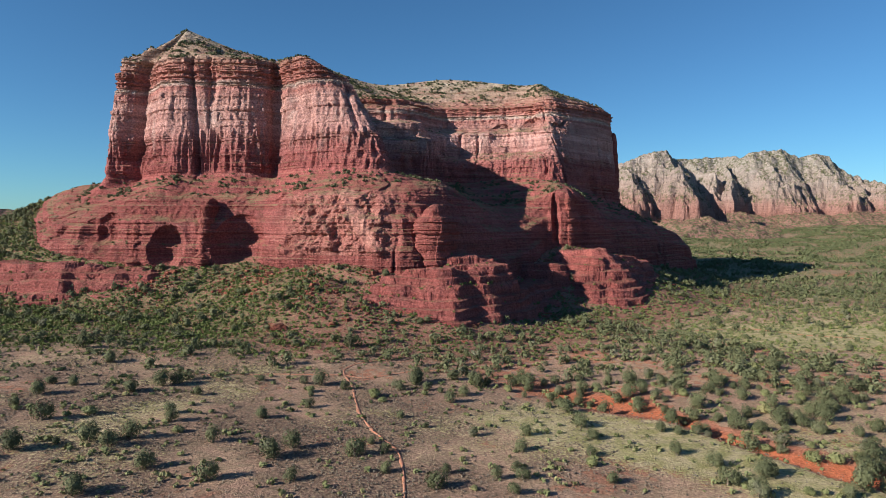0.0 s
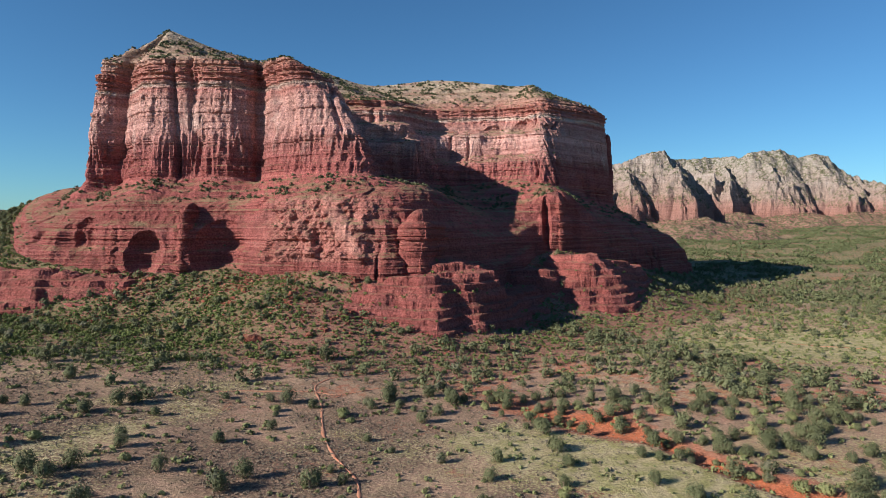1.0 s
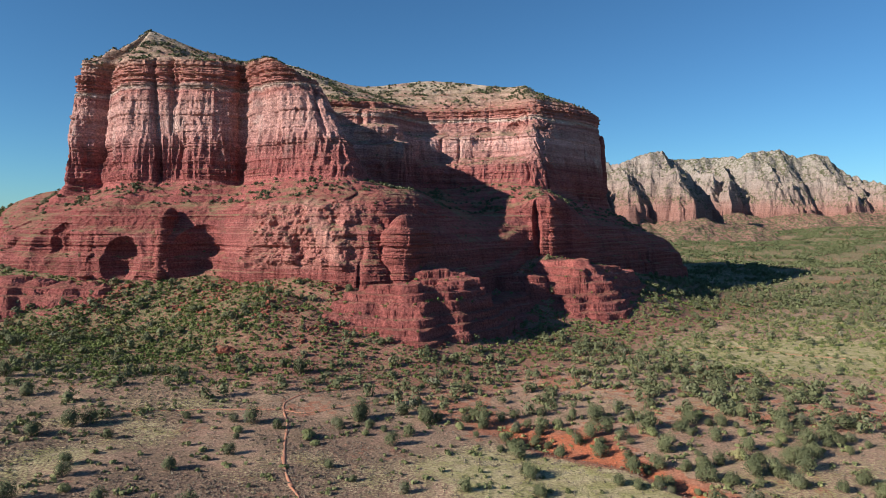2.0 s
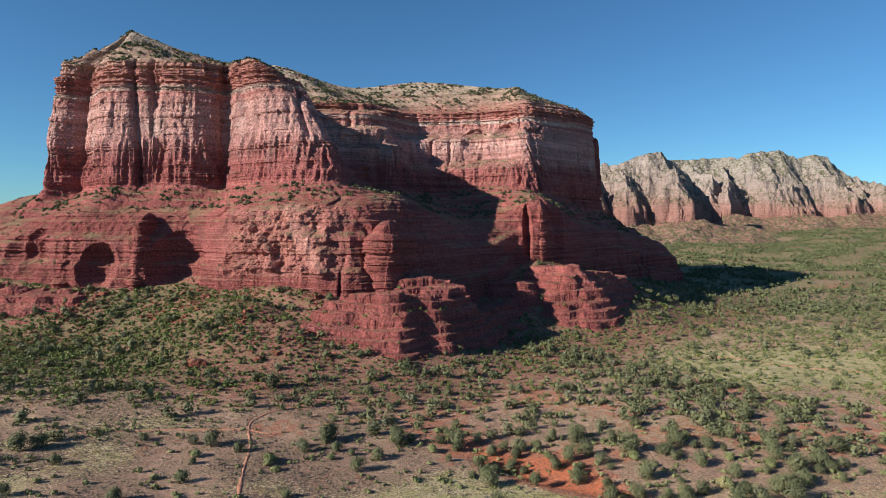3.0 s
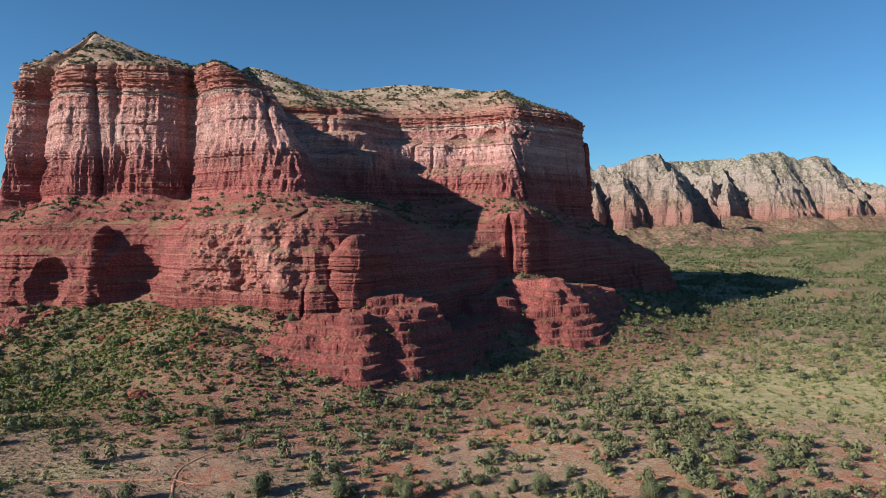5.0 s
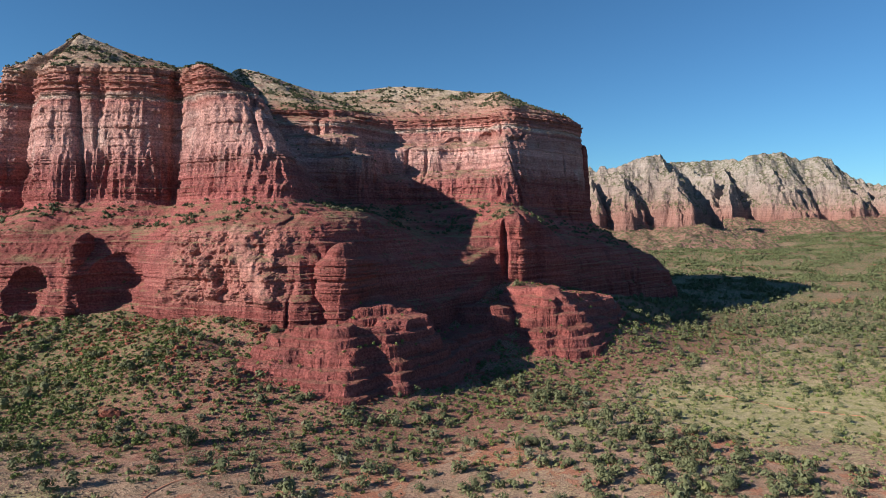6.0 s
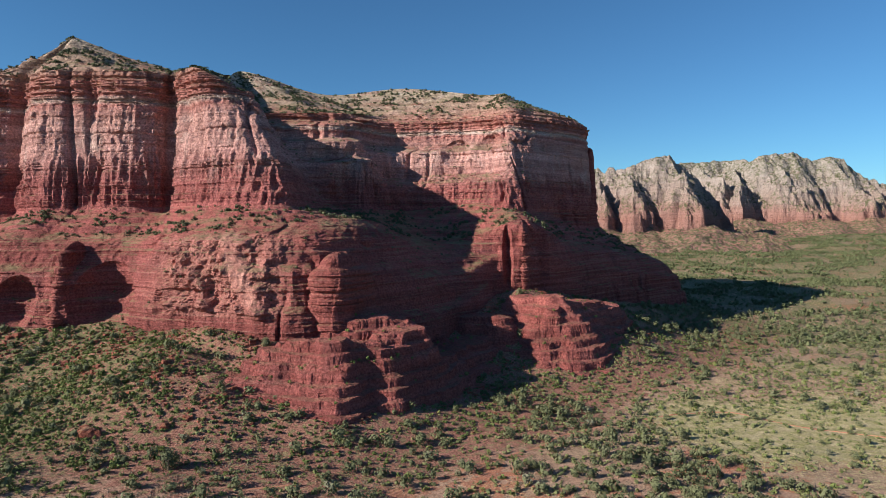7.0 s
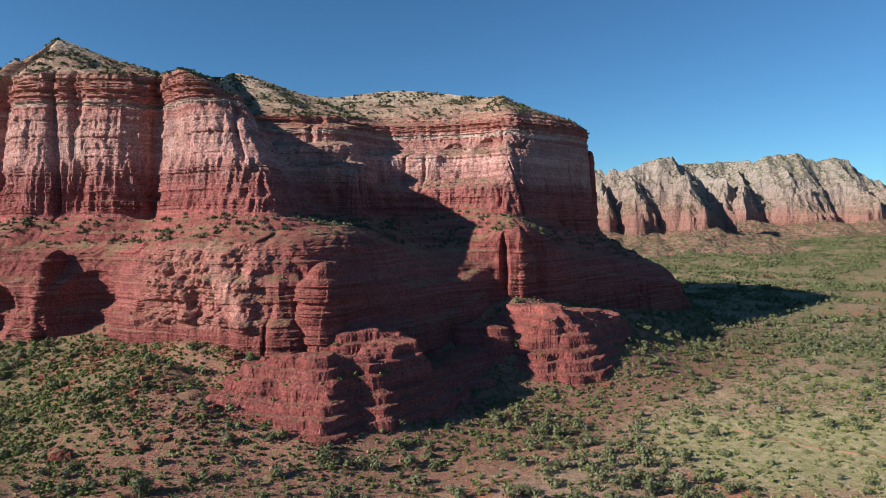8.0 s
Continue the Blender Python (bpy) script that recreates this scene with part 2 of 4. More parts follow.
def steps_of(points, size, closed=True):
    """Parameters along a spline whose pieces are about size(k) metres long in stretch k."""
    p = np.asarray(points, float)
    out = []
    for k in range(len(p) if closed else len(p) - 1):
        length = np.linalg.norm((p[(k + 1) % len(p)] - p[k])[:2])
        m = max(2, int(math.ceil(length / size(k))))
        out.append(k + np.arange(m) / m)
    if not closed:
        out.append(np.array([len(p) - 1.0]))
    return np.concatenate(out)


def outward(curve, reach=6, closed=True):
    """Level normals of a curve that runs with its inside to the left, blurred over some places."""
    p = np.asarray(curve)[:, :2]
    if closed:
        t = np.roll(p, -reach, 0) - np.roll(p, reach, 0)
    else:
        k = np.arange(len(p))
        t = p[np.clip(k + reach, 0, len(p) - 1)] - p[np.clip(k - reach, 0, len(p) - 1)]
    nrm = np.stack([t[:, 1], -t[:, 0], np.zeros(len(p))], -1)
    return nrm / (np.linalg.norm(nrm, axis=1)[:, None] + 1e-9)


def settle(ring, amount):
    """Copies of a closed ring, one a row, each blurred along itself by its amount (0 to 1)."""
    n = len(ring)
    wave = np.fft.fft(ring, axis=0)
    k = np.minimum(np.arange(n), n - np.arange(n))[:, None]
    return np.stack([np.fft.ifft(wave * np.exp(-(k * a * 0.16) ** 2), axis=0).real for a in amount])


# ---- layers of the rock ----
layer_rng = np.random.RandomState(21)
LAYER_Z = np.cumsum(layer_rng.choice([1.6, 2.4, 3.4, 5.0, 7.5], 140, p=[0.25, 0.25, 0.2, 0.18, 0.12])) - 20
LAYER_OUT = layer_rng.uniform(-1, 1, 141)


def layers(z, waver):
    """How far each bed stands out, -1 to 1, with a dark joint between the beds."""
    zz = z + waver
    k = np.clip(np.searchsorted(LAYER_Z, zz), 1, 139)
    below, above = zz - LAYER_Z[k - 1], LAYER_Z[k] - zz
    edge = np.minimum(below, above)
    return LAYER_OUT[k] * smooth(0, 0.5, edge) - 0.5 * (1 - smooth(0.0, 0.6, below))


def rock_out(p, flute=1.0, bed=1.0, rough=1.0):
    """How far the rock stands out at places on a cliff: buttresses, clefts, flutes and beds."""
    tall = p * np.array([1, 1, 0.14])
    big = 5.0 * gnoise(tall / 46 + 3)
    cleft = -5.5 * np.exp(-(gnoise(tall / 30 + 11) / 0.055) ** 2) * smooth(-0.1, 0.25, gnoise(p / 60 + 5))
    rib = 1.5 * ridged(p * np.array([1, 1, 0.1]) / 11.0, 2) - 0.8
    knob = 1.0 * fbm(p * np.array([1, 1, 0.8]) / 9.0, 4)
    knob = 0.45 * knob + 0.55 * np.round(knob * 2.0) / 2.0
    waver = 2.0 * gnoise(p / 70 + 31) + 0.7 * gnoise(p / 14 + 2)
    strength = 0.65 + 0.9 * gnoise(p / 34 + 40)
    k = np.searchsorted(LAYER_Z, p[..., 2] + waver)
    block = gnoise(np.stack([p[..., 0] / 6.5, p[..., 1] / 6.5, k * 5.37], -1))
    block = 0.75 * (smooth(0.02, 0.1, block) - smooth(-0.02, -0.1, block))
    small = gnoise(np.stack([p[..., 0] / 2.6, p[..., 1] / 2.6, k * 3.11 + 50], -1))
    z = p[..., 2] + 3 * waver
    column = smooth(136, 146, z) * (1 - smooth(180, 188, z))
    pitted = smooth(176, 190, z) * (1 - smooth(228, 236, z))
    crown = smooth(228, 236, z)
    out = flute * (big + cleft + rib) + rough * knob + bed * (0.75 + 0.6 * crown + 0.45 * (z < 130)) * strength * (1.9 * layers(p[..., 2], waver) + 0.6 * layers(p[..., 2] * 2.3 + 40, waver) + rough * (0.7 * block + 0.7 * small))
    out += column * (2.4 * ridged(p * np.array([1, 1, 0.05]) / 5.6 + 6, 1) - 0.6)
    out += pitted * (-1.5 * smooth(0.3, 0.44, gnoise(p * np.array([1, 1, 0.7]) / 7.0 + 14)) + 0.5 * gnoise(p / 4.2))
    return out + crown * bed * 1.3 * layers(p[..., 2] * 1.4, waver)


# ---- the butte ----
# Stations run along the front, then back round: rim, foot of the upper cliff, edge of the bench, foot of the lower cliff.
RIM = [(-330, 900, 262), (-372, 790, 268), (-360, 694, 272), (-330, 690, 264), (-298, 655, 263), (-246, 651, 264), (-214, 654, 262), (-190, 664, 263), (-180, 672, 264),
       (-171, 656, 262), (-142, 632, 259), (-108, 636, 242), (-100, 664, 243), (-140, 786, 249), (-56, 818, 254), (-18, 884, 261), (50, 892, 262), (105, 880, 263), (143, 850, 262),
       (188, 872, 262), (240, 906, 256), (260, 944, 246), (262, 1020, 240), (200, 1120, 255), (20, 1150, 262), (-160, 1090, 262), (-300, 1010, 260)]
FOOT = [(-360, 910, 140), (-398, 800, 142), (-372, 668, 134), (-335, 668, 133), (-284, 637, 138), (-245, 640, 139), (-212, 637, 141), (-186, 648, 141), (-178, 655, 142),
        (-168, 640, 141), (-124, 606, 141), (-66, 593, 141), (-48, 622, 140), (-44, 728, 140), (-10, 754, 141), (30, 790, 140), (62, 790, 144), (100, 772, 146), (140, 758, 140),
        (185, 800, 130), (230, 852, 118), (262, 905, 116), (285, 1020, 120), (215, 1160, 130), (20, 1200, 135), (-170, 1135, 135), (-325, 1050, 135)]
EDGE = [(-410, 930, 138), (-450, 800, 140), (-398, 668, 112), (-352, 622, 106), (-286, 607, 122), (-252, 606, 117), (-216, 608, 116), (-186, 610, 116), (-164, 598, 117),
        (-142, 578, 119), (-98, 566, 122), (-50, 570, 126), (-10, 604, 130), (8, 648, 128), (24, 684, 117), (50, 705, 110), (76, 714, 109), (108, 712, 117), (146, 714, 130),
        (190, 766, 108), (236, 826, 100), (290, 884, 90), (345, 975, 78), (265, 1210, 80), (20, 1260, 85), (-195, 1170, 110), (-350, 1065, 128)]
TOE = [(-440, 940, 130), (-500, 800, 122), (-410, 618, 74), (-352, 578, 58), (-286, 562, 51), (-246, 557, 49), (-208, 560, 50), (-174, 562, 53), (-150, 552, 48),
       (-120, 544, 50), (-90, 532, 54), (-35, 520, 44), (12, 548, 34), (46, 580, 26), (66, 604, 28), (80, 634, 36), (100, 656, 48), (118, 688, 58), (148, 696, 62),
       (202, 744, 50), (250, 798, 38), (316, 864, 26), (392, 965, 16), (300, 1260, 22), (20, 1310, 28), (-220, 1210, 90), (-375, 1085, 118)]
CREST = [(-245, 870, 303), (-296, 738, 304), (-290, 704, 306), (-289, 702, 306), (-286, 702, 306), (-268, 708, 299), (-240, 716, 289), (-212, 720, 282), (-200, 722, 278),
         (-178, 712, 272), (-154, 697, 269), (-146, 708, 269), (-168, 750, 262), (-212, 925, 326), (-184, 942, 326), (-100, 960, 303), (6, 968, 312), (112, 925, 294), (140, 900, 290),
         (160, 930, 286), (172, 945, 282), (166, 960, 281), (130, 990, 284), (95, 1000, 290), (0, 1000, 302), (-130, 975, 306), (-225, 935, 325)]
U = steps_of(FOOT, lambda k: 1.25 if 1 <= k <= 21 else 9.0)
rim, foot, edge, toe, crest = (spline(c, U) for c in (RIM, FOOT, EDGE, TOE, CREST))
NORMAL = outward(0.5 * (foot + rim), 5)
NORMAL_LOW = outward(edge, 8)
RECESS = smooth(12.6, 14.0, U) * (1 - smooth(17.2, 18.0, U))


def hollow(p, at, size, depth):
    """A smooth alcove of that size and depth at a place."""
    q = (p - np.array(at)) / np.array(size)
    inside = np.clip(1 - (q ** 2).sum(-1), 0, 1)
    return -depth * inside ** 0.85


def stairs(v, n, sharp=0.62):
    """0 to 1 in n steep risers with flatter treads between them."""
    k = np.floor(v * n)
    return np.clip((k + smooth(sharp, 1.0, v * n - k)) / n, 0, 1)


def upper_cliff():
    v = np.linspace(0, 1, 138)[:, None]
    wide = 0.55 * v + 0.45 * v ** 2
    wide = wide * (1 - RECESS) + RECESS * (0.25 * v + 0.75 * stairs(v, 3, 0.6))
    shoulder = smooth(12.9, 13.3, U) * (1 - smooth(14.1, 14.5, U))
    wide = wide * (1 - shoulder) + shoulder * (0.1 * v + 0.35 * smooth(0.44, 0.52, v) + 0.3 * smooth(0.66, 0.74, v) + 0.25 * smooth(0.84, 0.95, v))
    p = foot[None] + (rim - foot)[None] * np.stack([wide, wide, v + 0 * wide], -1)
    out = rock_out(p)
    out += hollow(p, (-170, 652, 194), (5, 14, 17), 9) + hollow(p, (113, 815, 222), (17, 30, 14), 15) + hollow(p, (80, 840, 206), (20, 30, 22), 12)
    out += hollow(p, (150, 800, 190), (6, 25, 40), 5) + hollow(p, (-316, 655, 165), (8, 20, 26), 6)
    for left, right, swell in ((2.0, 3.0, 4.0), (3.0, 5.0, 4.0), (5.0, 7.6, 3.5), (9.0, 12.2, 4.0), (15.2, 16.6, 4.0), (17.4, 18.4, 4.0)):
        x = np.clip((U - left) / (right - left), 0, 1) * 2 - 1
        out += swell * np.sqrt(np.clip(1 - x ** 2, 0, 1)) - 0.25 * swell
    bent = U + 0.16 * gnoise(p / np.array([1e6, 1e6, 24.0]) + 3) + 0.05 * gnoise(p / 7)
    out -= 7 * np.exp(-((bent - 3.0) / 0.09) ** 2) + 4 * np.exp(-((bent - 5.0) / 0.05) ** 2) * smooth(0.45, 0.7, v) + 5 * np.exp(-((U - 10.9) / 0.08) ** 2) * smooth(0.3, 0.5, v) * (1 - smooth(0.7, 0.8, v))
    out *= smooth(-0.02, 0.06, v) * 0.8 + 0.2
    return p + out[..., None] * NORMAL[None]


def fresh_face(p):
    """Where a slanting slab has broken away and left a paler, smooth face."""
    z = p[..., 2]
    return np.exp(-((p[..., 0] - (-90 + (122 - z) * 0.53)) / 6.5) ** 4) * smooth(66, 74, z) * (1 - smooth(118, 125, z))


def lower_cliff():
    v = np.linspace(-0.12, 1, 120)[:, None]
    wide = np.clip(v, -1, 1)
    up = np.clip(v, 0, 1)
    wide = np.where(v > 0, 0.2 * up + 0.3 * stairs(up, 3, 0.7) + 0.5 * up ** 4, 0.5 * v)
    p = toe[None] + (edge - toe)[None] * np.stack([wide, wide, v + 0 * wide], -1)
    out = 0.8 * rock_out(p, 1.0, 0.5, 0.55) + 0.4 * layers(p[..., 2] * 2.2, 1.5 * gnoise(p / 40))
    for at, size, depth in (((-254, 576, 66), (18, 60, 22), 15), ((-190, 578, 67), (24, 60, 31), 18), ((-318, 584, 78), (15, 40, 22), 13), ((-136, 566, 68), (8, 25, 12), 8),
                            ((-45, 520, 90), (10, 40, 34), 6), ((-334, 596, 76), (13, 40, 18), 9), ((128, 700, 92), (5, 30, 34), 12), ((165, 708, 95), (6, 30, 40), 10)):
        out += hollow(p, at, size, depth)
    broken = np.exp(-((p[..., 0] + 92) / 52) ** 4) * smooth(0.14, 0.22, v) * (1 - smooth(0.82, 0.98, v)) * (p[..., 1] < 640)
    slant = p * np.array([1, 1, 0.3]) + p[..., 2:] * np.array([0.5, 0, 0])
    facet = np.round(gnoise(p / 7.5 + 4) * 7) / 7 * 6 + np.round(gnoise(p / 3.6 + 9) * 5) / 5 * 3
    fresh = fresh_face(p) * (p[..., 1] < 640)
    out += broken * ((8.0 * gnoise(slant / 17) + facet) * (1 - 0.9 * fresh) + 2.5 + 2.0 * fresh)
    out *= smooth(-0.12, 0.1, v)
    return p + out[..., None] * NORMAL_LOW[None]


upper, lower = upper_cliff(), lower_cliff()


def bench():
    """The sloping shelf between the two cliffs, joined to the rows that end them."""
    a, b = lower[-1], upper[0]
    v = np.linspace(0, 1, 38)[:, None]
    w = stairs(v, 3, 0.5) * 0.4 + 0.6 * v
    p = a[None] + (b - a)[None] * np.stack([v + 0 * v, v, w], -1)
    lift = (1.4 * fbm(p / 14, 4) + 0.7 * layers(p[..., 2], 2.5 * gnoise(p / 30))) * np.sin(np.pi * v)
    p[..., 2] += lift
    return p


def cap():
    """The rubbly top, from the rim up to the crest."""
    a = upper[-1]
    v = np.linspace(0, 1, 44)[:, None]
    steep = smooth(0.2, 1.5, U) * (1 - smooth(6.0, 8.0, U))
    rough_part = a - rim
    a = rim[None] + rough_part[None] * (1 - smooth(0, 0.22, v))[..., None]
    p = a + (crest[None] - a) * np.stack([v + 0 * steep, v + 0 * steep, v ** (1 + 0.35 * steep + 0.6 * smooth(10.5, 12, U) * (1 - smooth(14.2, 15.5, U)))], -1)
    p[..., 2] += (4.2 * fbm(p / 18, 4) + 1.6 * layers(p[..., 2], 3 * gnoise(p / 30))) * np.sin(np.pi * v) ** 0.7
    p[-1] = crest
    return p


bench_grid, cap_grid = bench(), cap()
butte = thing("butte", "massive layered red sandstone butte with sheer fluted cliffs", "rock formation")
put_part("upper_cliff", sheet("upper_cliff", upper, M_CLIFF, True, soft=False), butte, "sheer fluted red cliff with pale bands and dark streaks")
put_part("lower_cliff", sheet("lower_cliff", lower, M_CLIFF, True, soft=False), butte, "dark red lower cliff with shadowed alcoves")
face = fresh_face(lower) + 0.55 * np.exp(-((lower[..., 0] + 92) / 52) ** 4) * smooth(58, 66, lower[..., 2]) * (1 - smooth(112, 124, lower[..., 2]))
face = np.clip(face * (lower[..., 1] < 640), 0, 1)
bpy.data.meshes["lower_cliff"].attributes.new("fresh", "FLOAT", "POINT").data.foreach_set("value", face.ravel().astype(np.float32))
put_part("bench", sheet("bench", bench_grid, M_CLIFF, True), butte, "sloping red rock shelf with scrub")
put_part("cap", sheet("cap", cap_grid, M_CLIFF, True), butte, "pale rubbly top slope with dark shrubs")


def knoll(name, outline, low, high, inset, risers, label, fine=1.2, seed=0.0, rough=0.8, tops=None, dome=0.2, warp=5.0):
    """A bedded rock outcrop on a closed outline: steep uneven sides that round over into a domed top."""
    pts = np.array([(x, y, low) for x, y in outline], float)
    u = steps_of(pts, lambda k: fine)
    ring = spline(pts, u)
    mid = np.array([pts[:, 0].mean(), pts[:, 1].mean(), 0])
    if tops is not None:
        mid[:2] = tops
    nrm = outward(ring, 4)
    n = max(24, int((high - low) / 0.7))
    v = np.linspace(0, 1, n)[:, None]
    shrink = inset * (0.2 * v + 0.65 * stairs(v, risers, 0.76) + 0.15 * v ** 6)
    p = ring[None] + (mid - ring)[None] * np.stack([shrink, shrink, 0 * shrink], -1)
    p[..., 2] = low + (high - low) * v
    q = p + seed * 13.0
    out = rough * rock_out(q * np.array([1, 1, 0]) + p * np.array([0, 0, 1]), 0.25, 1.3, 0.7)
    out += warp * (np.round(gnoise(q * np.array([1, 1, 0.15]) / 24) * 5) / 5 * 1.6 + gnoise(q * np.array([1, 1, 0.4]) / 30) + 0.3 * gnoise(q * np.array([1, 1, 0.6]) / 7 + 7))
    p = p + out[..., None] * nrm[None]
    a = p[-1]
    w = np.linspace(0, 1, 26)[1:, None]
    soft_ring = settle(a, w[:, 0])
    top = soft_ring + (mid - soft_ring) * np.stack([w, w, 0 * w], -1)
    lumps = 3.0 * fbm(np.concatenate([top[..., :2], 0 * top[..., :1]], -1) / 16 + seed, 4)
    top[..., 2] = soft_ring[..., 2] + (high - low) * dome * (1 - (1 - w) ** 2) + lumps * np.sin(np.pi * np.minimum(w, 0.5))
    top[-1] = top[-1].mean(0)
    return put_part(name, sheet(name, np.concatenate([p, top]), M_KNOLL, True, soft=False), butte, label)


# outcrops that stand out in front of the lower cliff
knoll("rock_fin", [(-29, 550), (-27, 535), (-19, 526), (-7, 524), (4, 534), (18, 566), (14, 590), (-4, 588), (-20, 568)], 44, 99, 0.46, 1, "upright leaning red rock fin", fine=1.0, seed=12.0, tops=(-6, 543), dome=0.14, warp=2.2, rough=0.8)
knoll("alcove_pillar", [(-232, 594), (-229, 564), (-222, 553), (-215, 557), (-210, 574), (-211, 602)], 40, 108, 0.56, 3, "narrow red rock pillar between two alcoves", fine=0.8, seed=30.0, tops=(-221, 588), dome=0.06, warp=1.3)
knoll("alcove_rib", [(-302, 590), (-295, 564), (-286, 554), (-278, 562), (-274, 600), (-296, 606)], 40, 92, 0.6, 3, "blunt red rock rib beside an alcove", fine=0.7, seed=33.0, tops=(-285, 592), dome=0.1, warp=1.5)
knoll("corner_pillar", [(132, 720), (134, 702), (142, 691), (151, 700), (157, 734), (140, 744)], 58, 120, 0.34, 2, "tall rounded corner pillar of red rock", fine=0.8, seed=37.0, dome=0.1, warp=1.5)
knoll("spire", [(248, 926), (256, 918), (264, 926), (263, 942), (250, 944)], 150, 221, 0.5, 3, "thin rock spire beside the cliff", fine=0.7, seed=41.0, rough=0.3, dome=0.06, warp=1.0)

# ---- ground ----
TOE_DENSE = toe[:: max(1, len(toe) // 480)].astype(np.float32)
REACH_X, REACH_Y, REACH_STEP = -1200.0, 120.0, 5.0


def reach_table():
    """Signed distance to the foot of the butte (negative inside) and the foot's height, on a level grid."""
    x, y = np.meshgrid(np.arange(REACH_X, 1105.0, REACH_STEP), np.arange(REACH_Y, 1805.0, REACH_STEP))
    q = np.stack([x.ravel(), y.ravel()], -1).astype(np.float32)
    dist, high = np.empty(len(q), np.float32), np.empty(len(q), np.float32)
    a = TOE_DENSE[:, :2]
    b = np.roll(a, -1, 0)
    run = (b - a)[:, 0] / ((b - a)[:, 1] + 1e-9)
    for k in range(0, len(q), 8000):
        px, py = q[k:k + 8000, :1], q[k:k + 8000, 1:]
        d = (px - a[None, :, 0]) ** 2 + (py - a[None, :, 1]) ** 2
        w = 1 / (d + 60.0)
        w *= w
        cross = ((a[None, :, 1] > py) != (b[None, :, 1] > py)) & (px < run[None] * (py - a[None, :, 1]) + a[None, :, 0])
        dist[k:k + 8000] = np.sqrt(d.min(1)) * np.where(cross.sum(1) % 2 == 1, -1, 1)
        high[k:k + 8000] = (w @ TOE_DENSE[:, 2]) / w.sum(1)
    return dist.reshape(x.shape), high.reshape(x.shape)


REACH_DIST, REACH_HIGH = reach_table()


def toe_reach(x, y):
    """Distance to the foot of the butte (negative inside) and the foot's height there."""
    rows, cols = REACH_DIST.shape
    u, v = (np.asarray(x, float) - REACH_X) / REACH_STEP, (np.asarray(y, float) - REACH_Y) / REACH_STEP
    inside = (u >= 0) & (v >= 0) & (u < cols - 1) & (v < rows - 1)
    i, j = np.clip(np.floor(u), 0, cols - 2).astype(int), np.clip(np.floor(v), 0, rows - 2).astype(int)
    fu, fv = np.clip(u - i, 0, 1), np.clip(v - j, 0, 1)
    out = []
    for table, outside in ((REACH_DIST, 900.0), (REACH_HIGH, 20.0)):
        near = (table[j, i] * (1 - fu) + table[j, i + 1] * fu) * (1 - fv) + (table[j + 1, i] * (1 - fu) + table[j + 1, i + 1] * fu) * fv
        out.append(np.where(inside, near, outside))
    return out


# crest of the rubble that banks up against the front outcrop
RUBBLE = [(-130, 522, 46), (-100, 504, 44), (-76, 484, 34), (-50, 471, 23), (-4, 467, 17), (40, 494, 13), (70, 545, 13)]


def wash_line(x):
    """The near edge of the eroded red wash that crosses the floor."""
    return np.interp(x, [20, 47, 75, 99, 116, 135, 170, 260], [318, 307, 288, 266, 242, 206, 165, 90]) + 2.5 * np.sin(np.asarray(x) / 7.0)


def ground_z(x, y):
    x, y = np.asarray(x, float), np.asarray(y, float)
    p = np.stack([x, y, 0 * x], -1)
    base = 4.5 - 0.045 * np.clip(x, -260, 70) - 6 * smooth(500, 1400, y) * smooth(0, 500, x)
    base = base + 5 * gnoise(p / 210) * smooth(60, 300, np.abs(y) + 100) + 0.9 * fbm(p / 28, 3)
    reach = np.hypot(x, y)
    rise = 66 * np.clip((reach - 900) / 2000, 0, 1) ** 1.6 * smooth(150, 800, x)
    hills = (16 * fbm(p / 260 + 4, 4) + 6 * ridged(p / 120 + 9, 2)) * smooth(900, 1500, reach) * smooth(100, 500, x)
    base = base + rise + hills + 25 * smooth(2500, 4200, reach) * (1 - smooth(150, 800, x))
    bank = y - wash_line(x) - 6
    base = base - 2.6 * np.exp(-(np.where(bank > 0, bank / 16.0, bank / 3.5)) ** 2) * smooth(30, 70, x) * smooth(420, 260, x)
    d, high = toe_reach(x, y)
    fall = np.clip(d, 0, 400)
    talus = high + 1.5 - fall * (0.46 + 0.16 * smooth(-160, -220, x) * smooth(-430, -390, x) + 0.15 * smooth(-150, -90, x) * smooth(120, 60, x) + 0.06 * gnoise(p / 60)) + 0.0006 * fall ** 2 + 1.3 * fbm(p / 12 + 8, 3)
    for (ax, ay, az), (bx, by, bz) in zip(RUBBLE[:-1], RUBBLE[1:]):
        t = np.clip(((x - ax) * (bx - ax) + (y - ay) * (by - ay)) / ((bx - ax) ** 2 + (by - ay) ** 2), 0, 1)
        away = np.hypot(x - ax - t * (bx - ax), y - ay - t * (by - ay))
        talus = np.maximum(talus, az + (bz - az) * t - 0.4 * np.clip(away - 5, 0, 300) + 1.2 * fbm(p / 11 + 8, 3))
    k = 9.0
    h = np.clip(0.5 + 0.5 * (talus - base) / k, 0, 1)
    z = base + (talus - base) * h + k * h * (1 - h)
    return np.where(d < 0, np.minimum(z, high - np.clip(-d - 2, 0, 14)), z)


def spaced(lo, hi, fine_lo, fine_hi, fine, growth):
    """Coordinates that are fine in the middle and coarser outside."""
    mid = np.arange(fine_lo, fine_hi, fine)
    left, right, s, x = [], [], fine, fine_lo
    while x > lo:
        s *= growth
        x -= s
        left.append(x)
    s, x = fine, mid[-1]
    while x < hi:
        s *= growth
        x += s
        right.append(x)
    return np.concatenate([left[::-1], mid, right])


